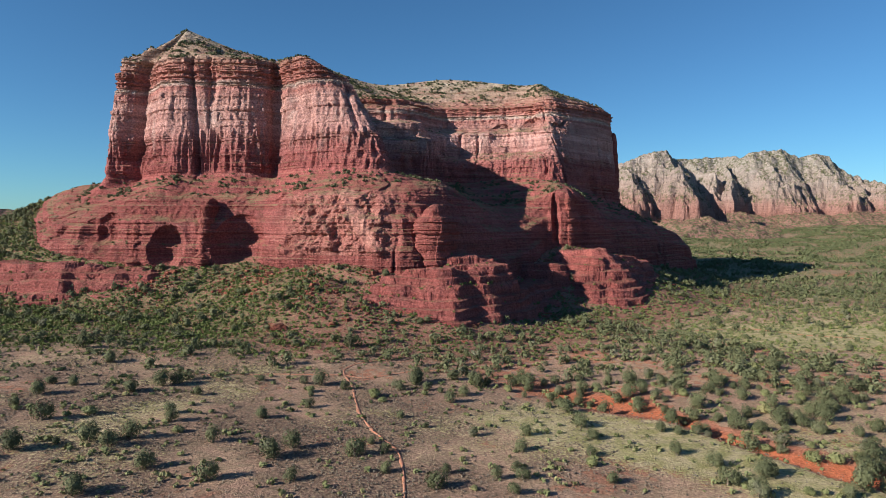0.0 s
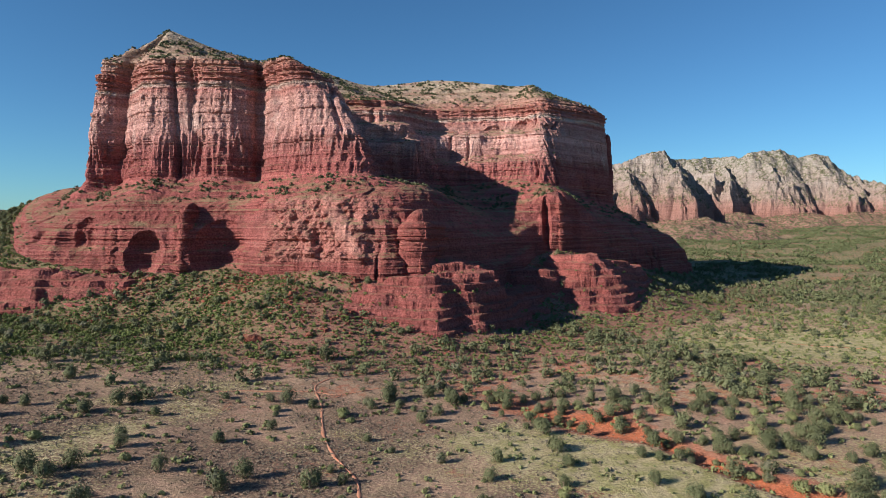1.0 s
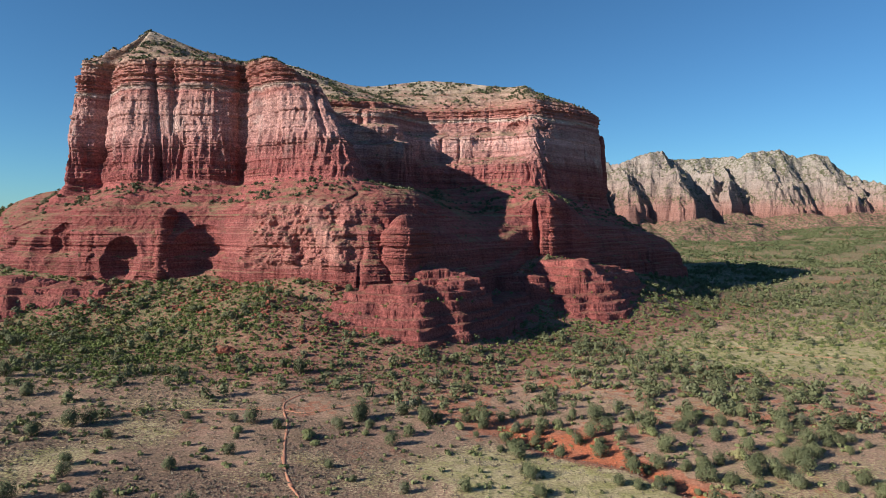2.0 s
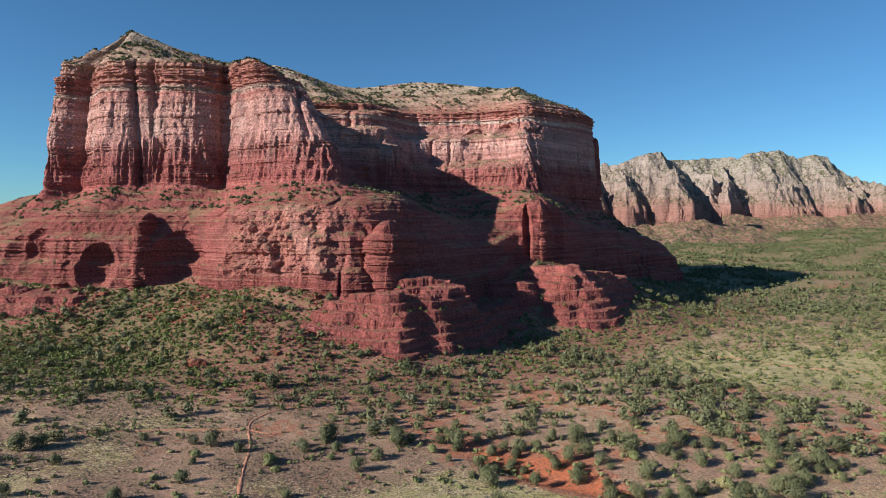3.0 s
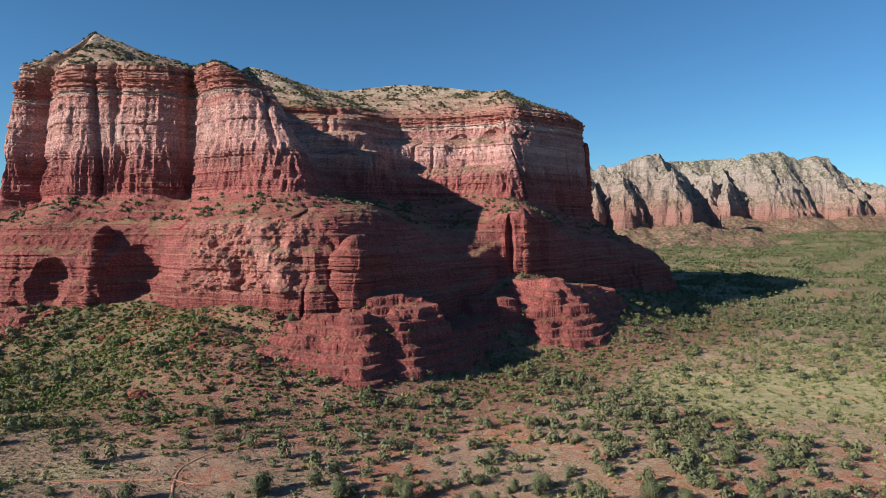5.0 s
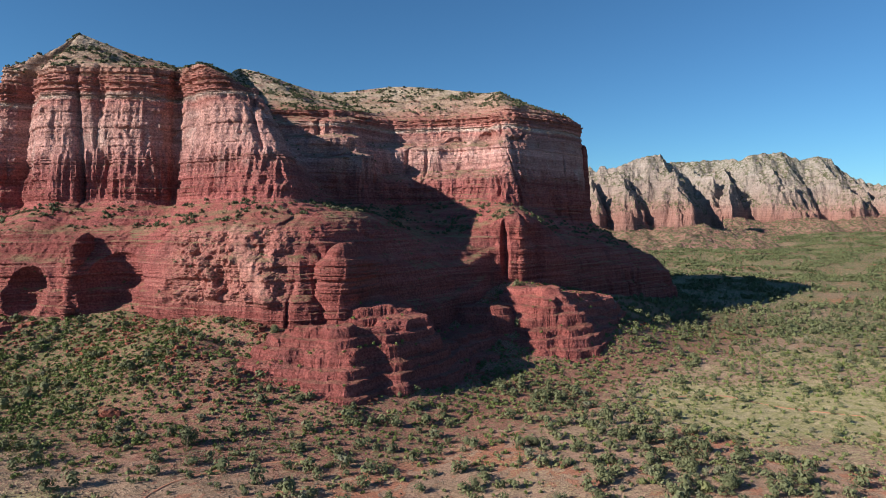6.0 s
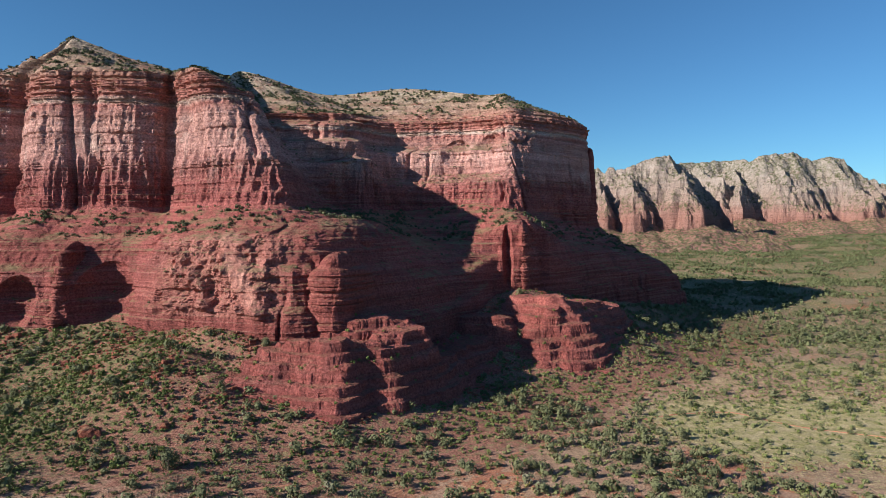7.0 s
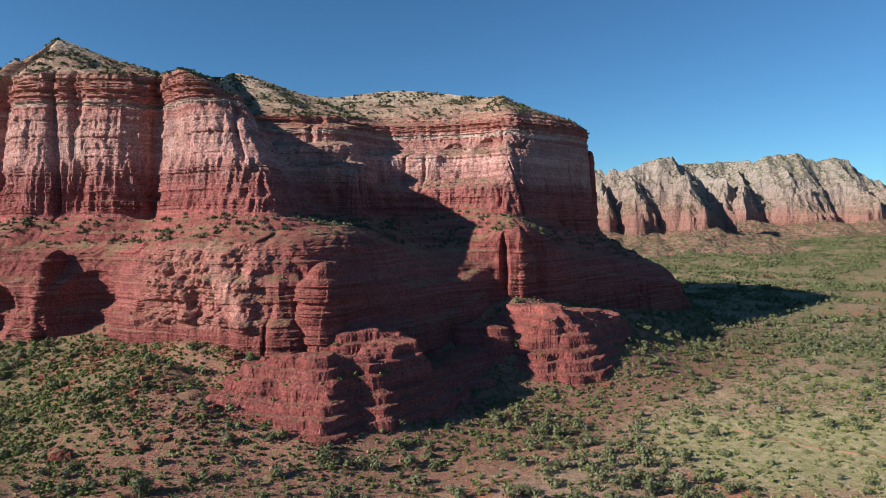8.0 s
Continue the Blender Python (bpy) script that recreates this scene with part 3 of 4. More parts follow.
gx, gy = np.meshgrid(spaced(-4800, 4800, -400, 500, 3.8, 1.06), spaced(-2500, 4900, 150, 820, 3.8, 1.05))
gz = ground_z(gx, gy)
gp = np.stack([gx, gy, gz], -1)
ground_mesh = sheet("ground", gp, M_SOIL)
ground = tagged(new("ground", ground_mesh), "dry valley floor of tan and red desert soil with patches of grass", "ground", kind="structure")

LEDGES = []


def ledges(name, lobes, box, step, label, seed=0.0, top_rough=1.0):
    """Bedded outcrops on a height field: lobes (x0, y0, z0, x1, y1, z1, radius, slope) that break down in uneven steps."""
    x, y = np.meshgrid(np.arange(box[0], box[1], step), np.arange(box[2], box[3], step))
    p = np.stack([x, y, 0 * x + seed], -1)
    blocky = np.round(gnoise(p / 13 + 4) * 6) / 6
    wx = x + 7 * gnoise(p / 17 + 2) + 0.7 * gnoise(p / 5.5 + 9)
    wy = y + 7 * gnoise(p / 17 + 33) + 0.7 * gnoise(p / 5.5 + 21)
    h = np.full(x.shape, -60.0)
    for ax, ay, az, bx, by, bz, radius, slope in lobes:
        t = np.clip(((wx - ax) * (bx - ax) + (wy - ay) * (by - ay)) / ((bx - ax) ** 2 + (by - ay) ** 2), 0, 1)
        dist = np.hypot(wx - ax - t * (bx - ax), wy - ay - t * (by - ay)) + 3.0 * blocky
        over = np.clip(dist - radius, 0, 200) * (1 - 0.25 * smooth(0.1, 0.8, (ax + t * (bx - ax) - wx) / (dist + 1)))
        inside = np.clip(dist / radius, 0, 1)
        h = np.maximum(h, az + (bz - az) * t - 0.14 * radius * inside ** 2.5 - slope * over)
    h = h + top_rough * (1.6 * fbm(p / 9 + 50, 4) + 2.0 * gnoise(p / 26 + 8))
    waver = 2.0 * gnoise(p / 50 + 31) + 0.8 * gnoise(p / 9 + 12)
    terrace = (h + 2.5 * waver) / 7.8
    h = 7.8 * (np.floor(terrace) + 0.3 * (terrace % 1) + 0.7 * smooth(0.5, 0.84, terrace % 1)) - 2.5 * waver
    k = np.clip(np.searchsorted(LAYER_Z, h + waver), 1, 139)
    lo, hi = LAYER_Z[k - 1], LAYER_Z[k]
    f = np.clip((h + waver - lo) / (hi - lo), 0, 1)
    keep = 0.5 + 0.3 * gnoise(p / 22 + 17)
    z = lo + (hi - lo) * (keep * f + (1 - keep) * smooth(0.5, 0.95, f)) - waver + 0.25 * fbm(p / 2.2, 3)
    a = np.arange(x.size).reshape(x.shape)
    q = np.stack([a[:-1, :-1], a[:-1, 1:], a[1:, 1:], a[1:, :-1]], -1).reshape(-1, 4)
    bare = (z > ground_z(x, y) - 2.5).ravel()
    q = q[bare[q].any(1)]
    v = np.stack([x, y, z], -1)
    ids, inverse = np.unique(q, return_inverse=True)
    LEDGES.append(v)
    return put_part(name, raw_mesh(name, v.reshape(-1, 3)[ids], inverse.reshape(-1, 4), M_KNOLL, False), butte, label)


ledges("front_outcrop", [
    (-36, 503, 50, 0, 497, 54, 9, 1.25), (-70, 492, 36, -4, 482, 36, 9, 1.15), (-12, 486, 44, 6, 492, 47, 6, 1.5),
    (2, 500, 53, 26, 509, 52, 7, 1.6), (26, 511, 51, 46, 541, 55, 9, 1.5), (2, 540, 64, 40, 548, 60, 10, 1.5),
    (-10, 552, 70, 8, 562, 71, 10, 1.2), (12, 488, 31, 34, 512, 33, 9, 1.2), (40, 534, 35, 62, 562, 33, 13, 1.0)], (-125, 108, 440, 604), 0.75,
    "stepped red rock outcrop at the foot of the butte", 3.0)
ledges("left_ledge", [
    (-440, 580, 57, -336, 553, 56, 13, 1.1), (-336, 553, 54, -268, 552, 51, 10, 1.0), (-330, 536, 34, -292, 530, 32, 10, 1.0), (-400, 548, 39, -340, 540, 37, 10, 1.1)], (-470, -225, 500, 620), 1.0,
    "long low red ledges with rounded tops among scrub", 60.0, 0.8)
ledges("recess_ledge", [
    (48, 572, 34, 92, 622, 36, 16, 1.2), (66, 566, 20, 112, 606, 14, 14, 0.9), (78, 646, 48, 108, 636, 51, 12, 2.0)], (26, 140, 536, 690), 1.0,
    "low bedded red ledge below the recess", 9.0)
ledges("side_knoll", [
    (140, 672, 62, 164, 658, 63, 12, 1.2), (164, 656, 60, 224, 722, 49, 13, 1.0), (160, 632, 53, 161, 648, 60, 5, 2.4),
    (128, 662, 44, 144, 668, 52, 7, 1.4), (118, 642, 29, 152, 620, 30, 11, 1.1), (172, 630, 30, 236, 700, 26, 14, 1.0)], (88, 276, 584, 766), 0.85,
    "rounded red rock knoll with a split front", 21.0, 0.7)


def patchy(x, y, scale, shift):
    return fbm(np.stack([x, y, 0 * x], -1) / scale + shift, 3)


def zones(x, y):
    """How red, how grassy and how wooded the ground is at a place."""
    p = np.stack([x, y, 0 * x], -1)
    n1, n2 = fbm(p / 60 + 3, 3), fbm(p / 90 + 12, 3)
    wash = np.exp(-((y - wash_line(x) - 15) / 18) ** 2) * smooth(10, 60, x) * smooth(420, 260, x)
    d, _ = toe_reach(x, y)
    talus = smooth(150, 40, d) * smooth(-250, -120, x) * smooth(260, 60, x)
    red = np.clip(0.14 + 0.75 * n1 + 1.0 * wash + 0.5 * talus + 0.2 * smooth(0, 100, x) * smooth(290, 320, y) * smooth(520, 430, y) + 0.5 * np.exp(-((x + 45) / 26) ** 2 - ((y - 338) / 16) ** 2) + 0.2 * smooth(700, 1000, y), 0, 1)
    meadow = smooth(120, 240, x) * smooth(410, 470, y) * smooth(900, 600, y)
    grass = np.clip(0.14 + 0.7 * n2 + 0.36 * meadow - 0.45 * talus + 0.25 * smooth(-100, 60, x) * smooth(300, 270, y) - 0.9 * wash + 0.5 * smooth(10, 50, x) * smooth(wash_line(x) + 4, wash_line(x) - 6, y) * smooth(wash_line(x) - 90, wash_line(x) - 50, y), 0, 1)
    grass = grass + 0.22 * smooth(-0.2, 0.25, patchy(x, y, 36, 64)) * smooth(90, -10, x) * smooth(215, 260, y) * smooth(430, 380, y)
    grass = np.clip(grass + 0.8 * np.exp(-((x - 290) / 75) ** 2 - ((y - 482) / 44) ** 2), 0, 1)
    wood = np.clip(smooth(620, 1100, np.hypot(x, y)) * (0.6 + 0.9 * smooth(-0.3, 0.2, patchy(x, y, 140, 7))) + 0.85 * smooth(-60, -160, x) * smooth(330, 400, y), 0, 1)
    sage = smooth(-0.45, 0.1, patchy(x, y, 50, 90)) * smooth(130, -20, x) * smooth(400, 250, y)
    scree = np.maximum(smooth(190, 95, d) * smooth(520, 380, x), np.exp(-((x + 60) / 80) ** 2 - ((y - 470) / 36) ** 2))
    grass = np.clip(grass - 0.55 * scree, 0, 1)
    return red, grass, wood, sage, scree


for key, values in zip(("red", "grass", "wood", "sage", "talus"), zones(gx.ravel(), gy.ravel())):
    ground_mesh.attributes.new(key, "FLOAT", "POINT").data.foreach_set("value", values.astype(np.float32))


def trail(name, points, width, label):
    """A trodden way that lies a little above the soil, with uneven edges."""
    pts = np.array([(x, y, 0) for x, y in points], float)
    u = steps_of(pts, lambda k: 2.0, False)
    c = spline(pts, u, False)
    n = outward(c, 2, False)
    half = width * (0.7 + 1.3 * gnoise(c / 7 + 5))
    strips = []
    for s in (-1.0, -0.4, 0.4, 1.0):
        q = c + n * (s * half + 0.5 * gnoise(c / 4 + 20 * s))[:, None]
        q[:, 2] = ground_z(q[:, 0], q[:, 1]) + (0.3 if abs(s) < 0.9 else -0.1)
        strips.append(q)
    return tagged(new(name, sheet(name, np.stack(strips), M_TRAIL, flip=True)), label, "path", kind="structure")


trail("footpath", [(-8, 120), (-12, 188), (-15, 216), (-19, 230), (-29, 248), (-36, 266), (-42, 290), (-47, 314), (-56, 347), (-40, 372), (0, 392)], 0.95, "narrow trodden footpath of bare red dirt")
trail("side_path", [(-128, 318), (-96, 326), (-58, 334), (-42, 332), (-12, 352), (30, 372), (60, 400)], 1.1, "faint side path of orange dirt")
trail("valley_path", [(60, 400), (95, 427), (123, 448), (145, 472), (180, 492), (216, 511), (259, 520), (289, 492), (330, 470)], 1.3, "faint winding path of orange dirt through scrub")

# ---- far mountains ----
BAND_IN = [0, 60, 150, 172, 205, 215, 260, 268, 330, 338, 500]
BAND_OUT = [0, 45, 84, 168, 204, 213, 262, 280, 328, 342, 500]


def mountain(name, ridges, box, step, label, shift, low=24, rugged=1.0, sunk=0.0):
    """A weathered height field: ridge lines fall away in buttressed slopes above one band of cliff and an apron."""
    x, y = np.meshgrid(np.arange(box[0], box[1], step), np.arange(box[2], box[3], step))
    p = np.stack([x, y, 0 * x], -1) + shift
    wx = x + rugged * (70 * gnoise(p / 230 + 3) + 34 * fbm(p / 90 + 13, 3))
    wy = y + rugged * (50 * gnoise(p / 230 + 8) + 34 * fbm(p / 90 + 18, 3))
    h, apron = np.full(x.shape, 20.0), np.full(x.shape, 0.0)
    for line, fall in ridges:
        for (ax, ay, az), (bx, by, bz) in zip(line[:-1], line[1:]):
            t = np.clip(((wx - ax) * (bx - ax) + (wy - ay) * (by - ay)) / ((bx - ax) ** 2 + (by - ay) ** 2), 0, 1)
            dist = np.hypot(wx - ax - t * (bx - ax), wy - ay - t * (by - ay))
            h = np.maximum(h, az + (bz - az) * t - fall * dist)
            apron = np.maximum(apron, 132 - sunk - 0.3 * np.clip(dist - 45, 0, 900))
    body = smooth(60, 130, h)
    crest = smooth(300, 350, h)
    h = h + rugged * body * (1 - 0.7 * crest) * (26 * ridged(p / 150 + 5, 2) - 18 + 15 * ridged(p / 52 + 2, 2) - 10)
    tilt = (44 * gnoise(p / 260 + 70) + 26 * gnoise(p / 90 + 75)) * body
    z = np.interp(h + tilt + 0.55 * sunk, BAND_IN, BAND_OUT) - tilt - 0.55 * sunk
    z = z + rugged * (7 * fbm(p / 20 + 40, 3) + 5 * np.round(2 * gnoise(p / 26 + 61)) / 2 + 5 * ridged(p / 17 + 60, 2) - 4) * smooth(70, 120, z) * (1 - 0.6 * crest)
    z = np.maximum(z, apron + rugged * (34 * gnoise(p / 150 + 25) + 14 * fbm(p / 50 + 25, 4)))
    rim_gap = np.minimum(np.minimum(x - box[0], box[1] - x), y - box[2])
    z = z - 110 * (1 - smooth(0, 230, rim_gap)) * (rugged > 0.5)
    a = np.arange(x.size).reshape(x.shape)
    q = np.stack([a[:-1, :-1], a[:-1, 1:], a[1:, 1:], a[1:, :-1]], -1).reshape(-1, 4)
    v = np.stack([x, y, z], -1).reshape(-1, 3)
    top = v[q, 2].max(1)
    ob = thing(name, label, "mountain")
    for part_name, chosen, note in (("foot_cliff", (top > low) & (top <= 205), "red fluted cliffs and talus at the foot"), ("summit_slope", top > 205, "pale broken rock dotted with scrub")):
        pick = q[chosen]
        if len(pick):
            ids, inverse = np.unique(pick, return_inverse=True)
            put_part(part_name, raw_mesh(part_name, v[ids], inverse.reshape(-1, 4), M_FAR, False), ob, note)
    return ob


mountain("mountain_ridge", [
    ([(480, 2560, 285), (620, 2540, 312), (732, 2480, 326), (800, 2470, 350), (868, 2470, 377), (890, 2475, 372), (946, 2490, 318), (1000, 2515, 276), (1040, 2545, 236)], 1.6),
    ([(875, 2470, 368), (890, 2390, 296), (915, 2310, 214), (935, 2250, 150)], 1.35), ([(750, 2480, 324), (735, 2350, 232), (750, 2290, 190)], 1.1), ([(640, 2530, 300), (600, 2400, 230), (590, 2310, 180)], 1.2),
    ([(1010, 2510, 262), (1050, 2420, 190), (1062, 2390, 170)], 2.4),
    ([(905, 2262, 150), (925, 2240, 146)], 2.6)],
    (300, 1460, 1800, 2960), 4.8, "rugged grey and red sandstone ridge with a pointed summit", 0.0, sunk=30.0)
mountain("mesa_range", [
    ([(1000, 3330, 412), (1255, 3300, 432), (1500, 3300, 432), (1540, 3220, 434)], 1.0),
    ([(1540, 3160, 432), (1575, 3155, 448), (1727, 3150, 460), (1742, 3150, 452)], 1.3), ([(1742, 3150, 428), (1779, 3150, 442), (1800, 3150, 424), (1871, 3150, 442), (1957, 3150, 424), (2001, 3150, 395), (2045, 3150, 361), (2104, 3150, 317), (2190, 3150, 304), (2280, 3150, 266), (2600, 3100, 224)], 1.3),
    ([(1330, 3240, 405), (1310, 3060, 310), (1300, 2930, 220)], 1.6), ([(1180, 3260, 400), (1190, 3080, 300), (1200, 2960, 215)], 1.6), ([(1450, 3200, 400), (1380, 2960, 260), (1375, 2880, 195)], 1.5),
    ([(1610, 3150, 445), (1640, 3020, 330), (1625, 2900, 205)], 1.2), ([(1760, 3140, 420), (1745, 3000, 270), (1760, 2960, 205)], 1.5),
    ([(1880, 3140, 436), (1930, 2990, 300), (1920, 2890, 200)], 1.15), ([(2060, 3140, 350), (2050, 3020, 270), (2080, 2900, 200)], 1.2), ([(2190, 3140, 300), (2220, 2960, 205)], 1.3)],
    (900, 2760, 2340, 3560), 5.4, "long flat-topped mesa range of pale sandstone above red foothills", 50.0)
mountain("horizon_hills", [
    ([(-4400, 2600, 150), (-3400, 3300, 190), (-2400, 3800, 170), (-1200, 4200, 200), (-200, 4300, 190), (900, 4200, 240)], 0.35)],
    (-4600, 1000, 2300, 4700), 45.0, "low blue-grey hills along the far horizon", 90.0, 30, 0.15)


# ---- plants ----
prng = np.random.RandomState(5)


def leaf_cloud(rng, radius, height, count, leaf, core=True, lobes=6):
    """Sprays of leaves over a crown of several upright lobes: triangles (count, 3, 3)."""
    ang = rng.uniform(0, 6.28, lobes)
    off = radius * rng.uniform(0.25, 0.62, lobes)
    centre = np.stack([np.cos(ang) * off, np.sin(ang) * off, height * rng.uniform(0.3, 0.52, lobes)], -1)
    wide, tall = radius * rng.uniform(0.4, 0.6, lobes), height * rng.uniform(0.32, 0.48, lobes)
    centre[0], wide[0], tall[0] = (0, 0, height * 0.5), radius * 0.6, height * 0.5
    k = rng.choice(lobes, count, p=wide / wide.sum())
    d = rng.normal(size=(count, 3))
    d[:, 2] = d[:, 2] * 0.95 + 0.25
    d /= np.linalg.norm(d, axis=1)[:, None]
    seed = rng.uniform(0, 90)
    swell = (1 + 0.4 * gnoise(d * 2.6 + seed + k[:, None] * 7.0)) * rng.uniform(0.74, 1.06, count)
    inner = min(2 * lobes, count // 3) if core else 0
    swell[:inner] = 0.42
    at = centre[k] + d * np.stack([wide[k], wide[k], tall[k]], -1) * swell[:, None]
    at[:, 2] = np.maximum(at[:, 2], height * rng.uniform(0.02, 0.12, count))
    whole = at - np.array([0, 0, height * 0.35])
    whole /= np.linalg.norm(whole, axis=1)[:, None] + 1e-9
    n = 0.6 * d + 0.5 * whole + 0.3 * rng.normal(size=(count, 3))
    n /= np.linalg.norm(n, axis=1)[:, None]
    a = np.cross(n, rng.normal(size=(count, 3)))
    a /= np.linalg.norm(a, axis=1)[:, None] + 1e-9
    b = np.cross(n, a)
    s = leaf * rng.uniform(0.6, 1.35, count)[:, None]
    s[:inner] = radius * 0.2
    return np.stack([at - a * s * 1.1 - b * s * 0.5, at + a * s * 1.1 - b * s * 0.5, at + b * s * 1.3], 1)


def cloud_mesh(name, quads, material):
    n = len(quads)
    k = quads.shape[1]
    return raw_mesh(name, quads.reshape(-1, 3), np.arange(n * k).reshape(n, k), material, False)


def trunk_mesh(rng, height):
    """A short twisted trunk that forks into four limbs."""
    bm = bmesh.new()
    joint = Vector((rng.uniform(-0.2, 0.2), rng.uniform(-0.2, 0.2), height * 0.28))
    stems = [(Vector((0, 0, -0.6)), joint, 0.42, 0.3)]
    for k in range(4):
        a = k * 1.57 + rng.uniform(-0.4, 0.4)
        stems.append((joint - Vector((0, 0, 0.15)), joint + Vector((math.cos(a) * height * 0.26, math.sin(a) * height * 0.26, height * rng.uniform(0.25, 0.42))), 0.24, 0.07))
    for a, b, r0, r1 in stems:
        m = Matrix.Translation((a + b) / 2) @ (b - a).to_track_quat("Z", "Y").to_matrix().to_4x4()
        bmesh.ops.create_cone(bm, cap_ends=True, segments=7, radius1=r0, radius2=r1, depth=(b - a).length, matrix=m)
    me = bpy.data.meshes.new("trunk")
    bm.to_mesh(me)
    bm.free()
    me.materials.append(M_BARK)
    return me


def tree_kind(seed, radius, height, count, leaf, material, name, label, group):
    rng = np.random.RandomState(seed)
    ob = thing(name, label, "tree" if name == "juniper_tree" else "shrub", group)
    put_part("trunk", trunk_mesh(rng, height), ob)
    put_part("crown", cloud_mesh("crown", leaf_cloud(rng, radius, height, count, leaf), material), ob)
    return ob


def tree_density(x, y, d):
    """Trees for each square metre of valley floor."""
    p = np.stack([x, y, 0 * x], -1)
    clump = smooth(-0.25, 0.35, fbm(p / 34 + 77, 3))
    sparse = 1 / 420 * (0.4 + clump) * (0.12 + 0.88 * smooth(wash_line(x) + 10, wash_line(x) + 60, y))
    left = 1 / 330 * smooth(-60, -170, x) * smooth(330, 400, y) * (0.5 + clump)
    bank = y - wash_line(x) - 24
    band = 1 / 85 * smooth(-60, 30, x) * np.exp(-(np.where(bank > 0, bank / 75, bank / 30)) ** 2) * (0.35 + 1.1 * clump)
    grove = 1 / 36 * smooth(560, 540, y) * smooth(270, 310, y) * np.exp(-((x - np.interp(y, [310, 370, 450, 530, 560], [205, 190, 165, 132, 120])) / np.interp(y, [300, 380, 460, 540], [34, 40, 40, 22])) ** 2)
    meadow = 1 / 420 * smooth(150, 240, x) * smooth(420, 480, y) * clump
    front = 1 / 170 * smooth(-140, -40, x) * smooth(120, 40, x) * smooth(320, 360, y) * clump
    far = 1 / 150 * smooth(660, 900, np.hypot(x, y)) * smooth(80, 220, x) * (0.3 + clump)
    leftfar = 1 / 42 * smooth(-340, -400, x) * (0.3 + clump) * smooth(430, 520, y)
    open_grass = np.exp(-((x - 290) / 75) ** 2 - ((y - 482) / 44) ** 2)
    dens = (sparse + left + band + grove + meadow + front + far + leftfar) * (1 - 0.9 * open_grass)
    near_path = np.abs(x - np.interp(y, [120, 188, 230, 266, 314, 347], [-8, -12, -19, -36, -47, -56])) < 3.5
    return np.where((d < 4) | (near_path & (y < 350)), 0, dens)


def scatter(rng, n, x0, x1, y0, y1, density, peak):
    """Random places in a box, kept by a density."""
    x, y = rng.uniform(x0, x1, n), rng.uniform(y0, y1, n)
    keep = np.abs(x) < 0.86 * y + 110
    x, y = x[keep], y[keep]
    d, _ = toe_reach(x, y)
    keep = rng.uniform(0, 1, len(x)) < density(x, y, d) / peak
    return x[keep], y[keep]


def joined(name, templates, x, y, z, size, label, category, material, spin=True):
    """Many small plants or stones in one mesh, from a few templates."""
    rng = np.random.RandomState(len(x))
    out = []
    kind = rng.randint(0, len(templates), len(x))
    for k, quads in enumerate(templates):
        i = np.where(kind == k)[0]
        if not len(i):
            continue
        a = rng.uniform(0, 6.28, len(i))
        c, s = np.cos(a) * size[i], np.sin(a) * size[i]
        q = quads[None]
        gx_ = c[:, None, None] * q[..., 0] - s[:, None, None] * q[..., 1] + x[i, None, None]
        gy_ = s[:, None, None] * q[..., 0] + c[:, None, None] * q[..., 1] + y[i, None, None]
        gz_ = size[i, None, None] * q[..., 2] * rng.uniform(0.8, 1.25, len(i))[:, None, None] + z[i, None, None]
        out.append(np.stack([gx_, gy_, gz_], -1).reshape(-1, quads.shape[1], 3))
    return tagged(new(name, cloud_mesh(name, np.concatenate(out), material)), label, category, kind="stuff")


def area(x0, x1, y0, y1, peak):
    return int((x1 - x0) * (y1 - y0) * peak)


# single trees that stand out: place and radius of the crown
WEST_TREES = [(-149, 209, 4.7), (-158, 238, 4.6), (-145, 248, 4.6), (-120, 216, 4.3), (-116, 225, 4.1), (-99, 201, 3.9), (-103, 235, 3.5), (-86, 226, 3.1), (-76, 193, 4.0), (-56, 224, 3.8), (-32, 218, 4.3), (-27, 233, 2.2), (-49, 196, 2.8), (-19, 205, 2.7), (-131, 299, 4.2), (-137, 296, 4.8), (-115, 284, 2.5), (-146, 283, 4.4), (-175, 289, 3.4), (-187, 290, 3.5), (-185, 338, 5.0), (-219, 369, 4.9), (-181, 271, 4.5), (-111, 180, 4.4), (-16, 324, 5.4), (-22, 312, 2.9), (-33, 294, 3.5), (-50, 307, 3.2), (-95, 314, 3.0), (-18, 266, 2.7), (-7, 253, 1.9)]
WASH_TREES = [(11, 306, 3.5), (12, 245, 2.8), (34, 248, 3.2), (30, 229, 3.2), (61, 244, 2.9), (55, 225, 3.0), (57, 201, 2.9), (88, 228, 2.7), (98, 217, 3.7), (95, 201, 4.5), (111, 207, 5.4), (121, 239, 4.7), (111, 256, 3.6), (101, 267, 3.7), (138, 225, 4.9), (145, 222, 4.4), (138, 198, 5.0), (130, 233, 3.0), (153, 220, 3.7), (157, 252, 4.1), (145, 263, 4.8), (137, 274, 3.5), (122, 287, 5.2), (122, 316, 6.2), (93, 287, 3.9), (76, 291, 3.0), (61, 318, 3.7), (54, 332, 3.4), (10, 192, 2.2), (18, 202, 2.3), (22, 190, 2.6), (1, 205, 2.1), (118, 194, 3.1)]
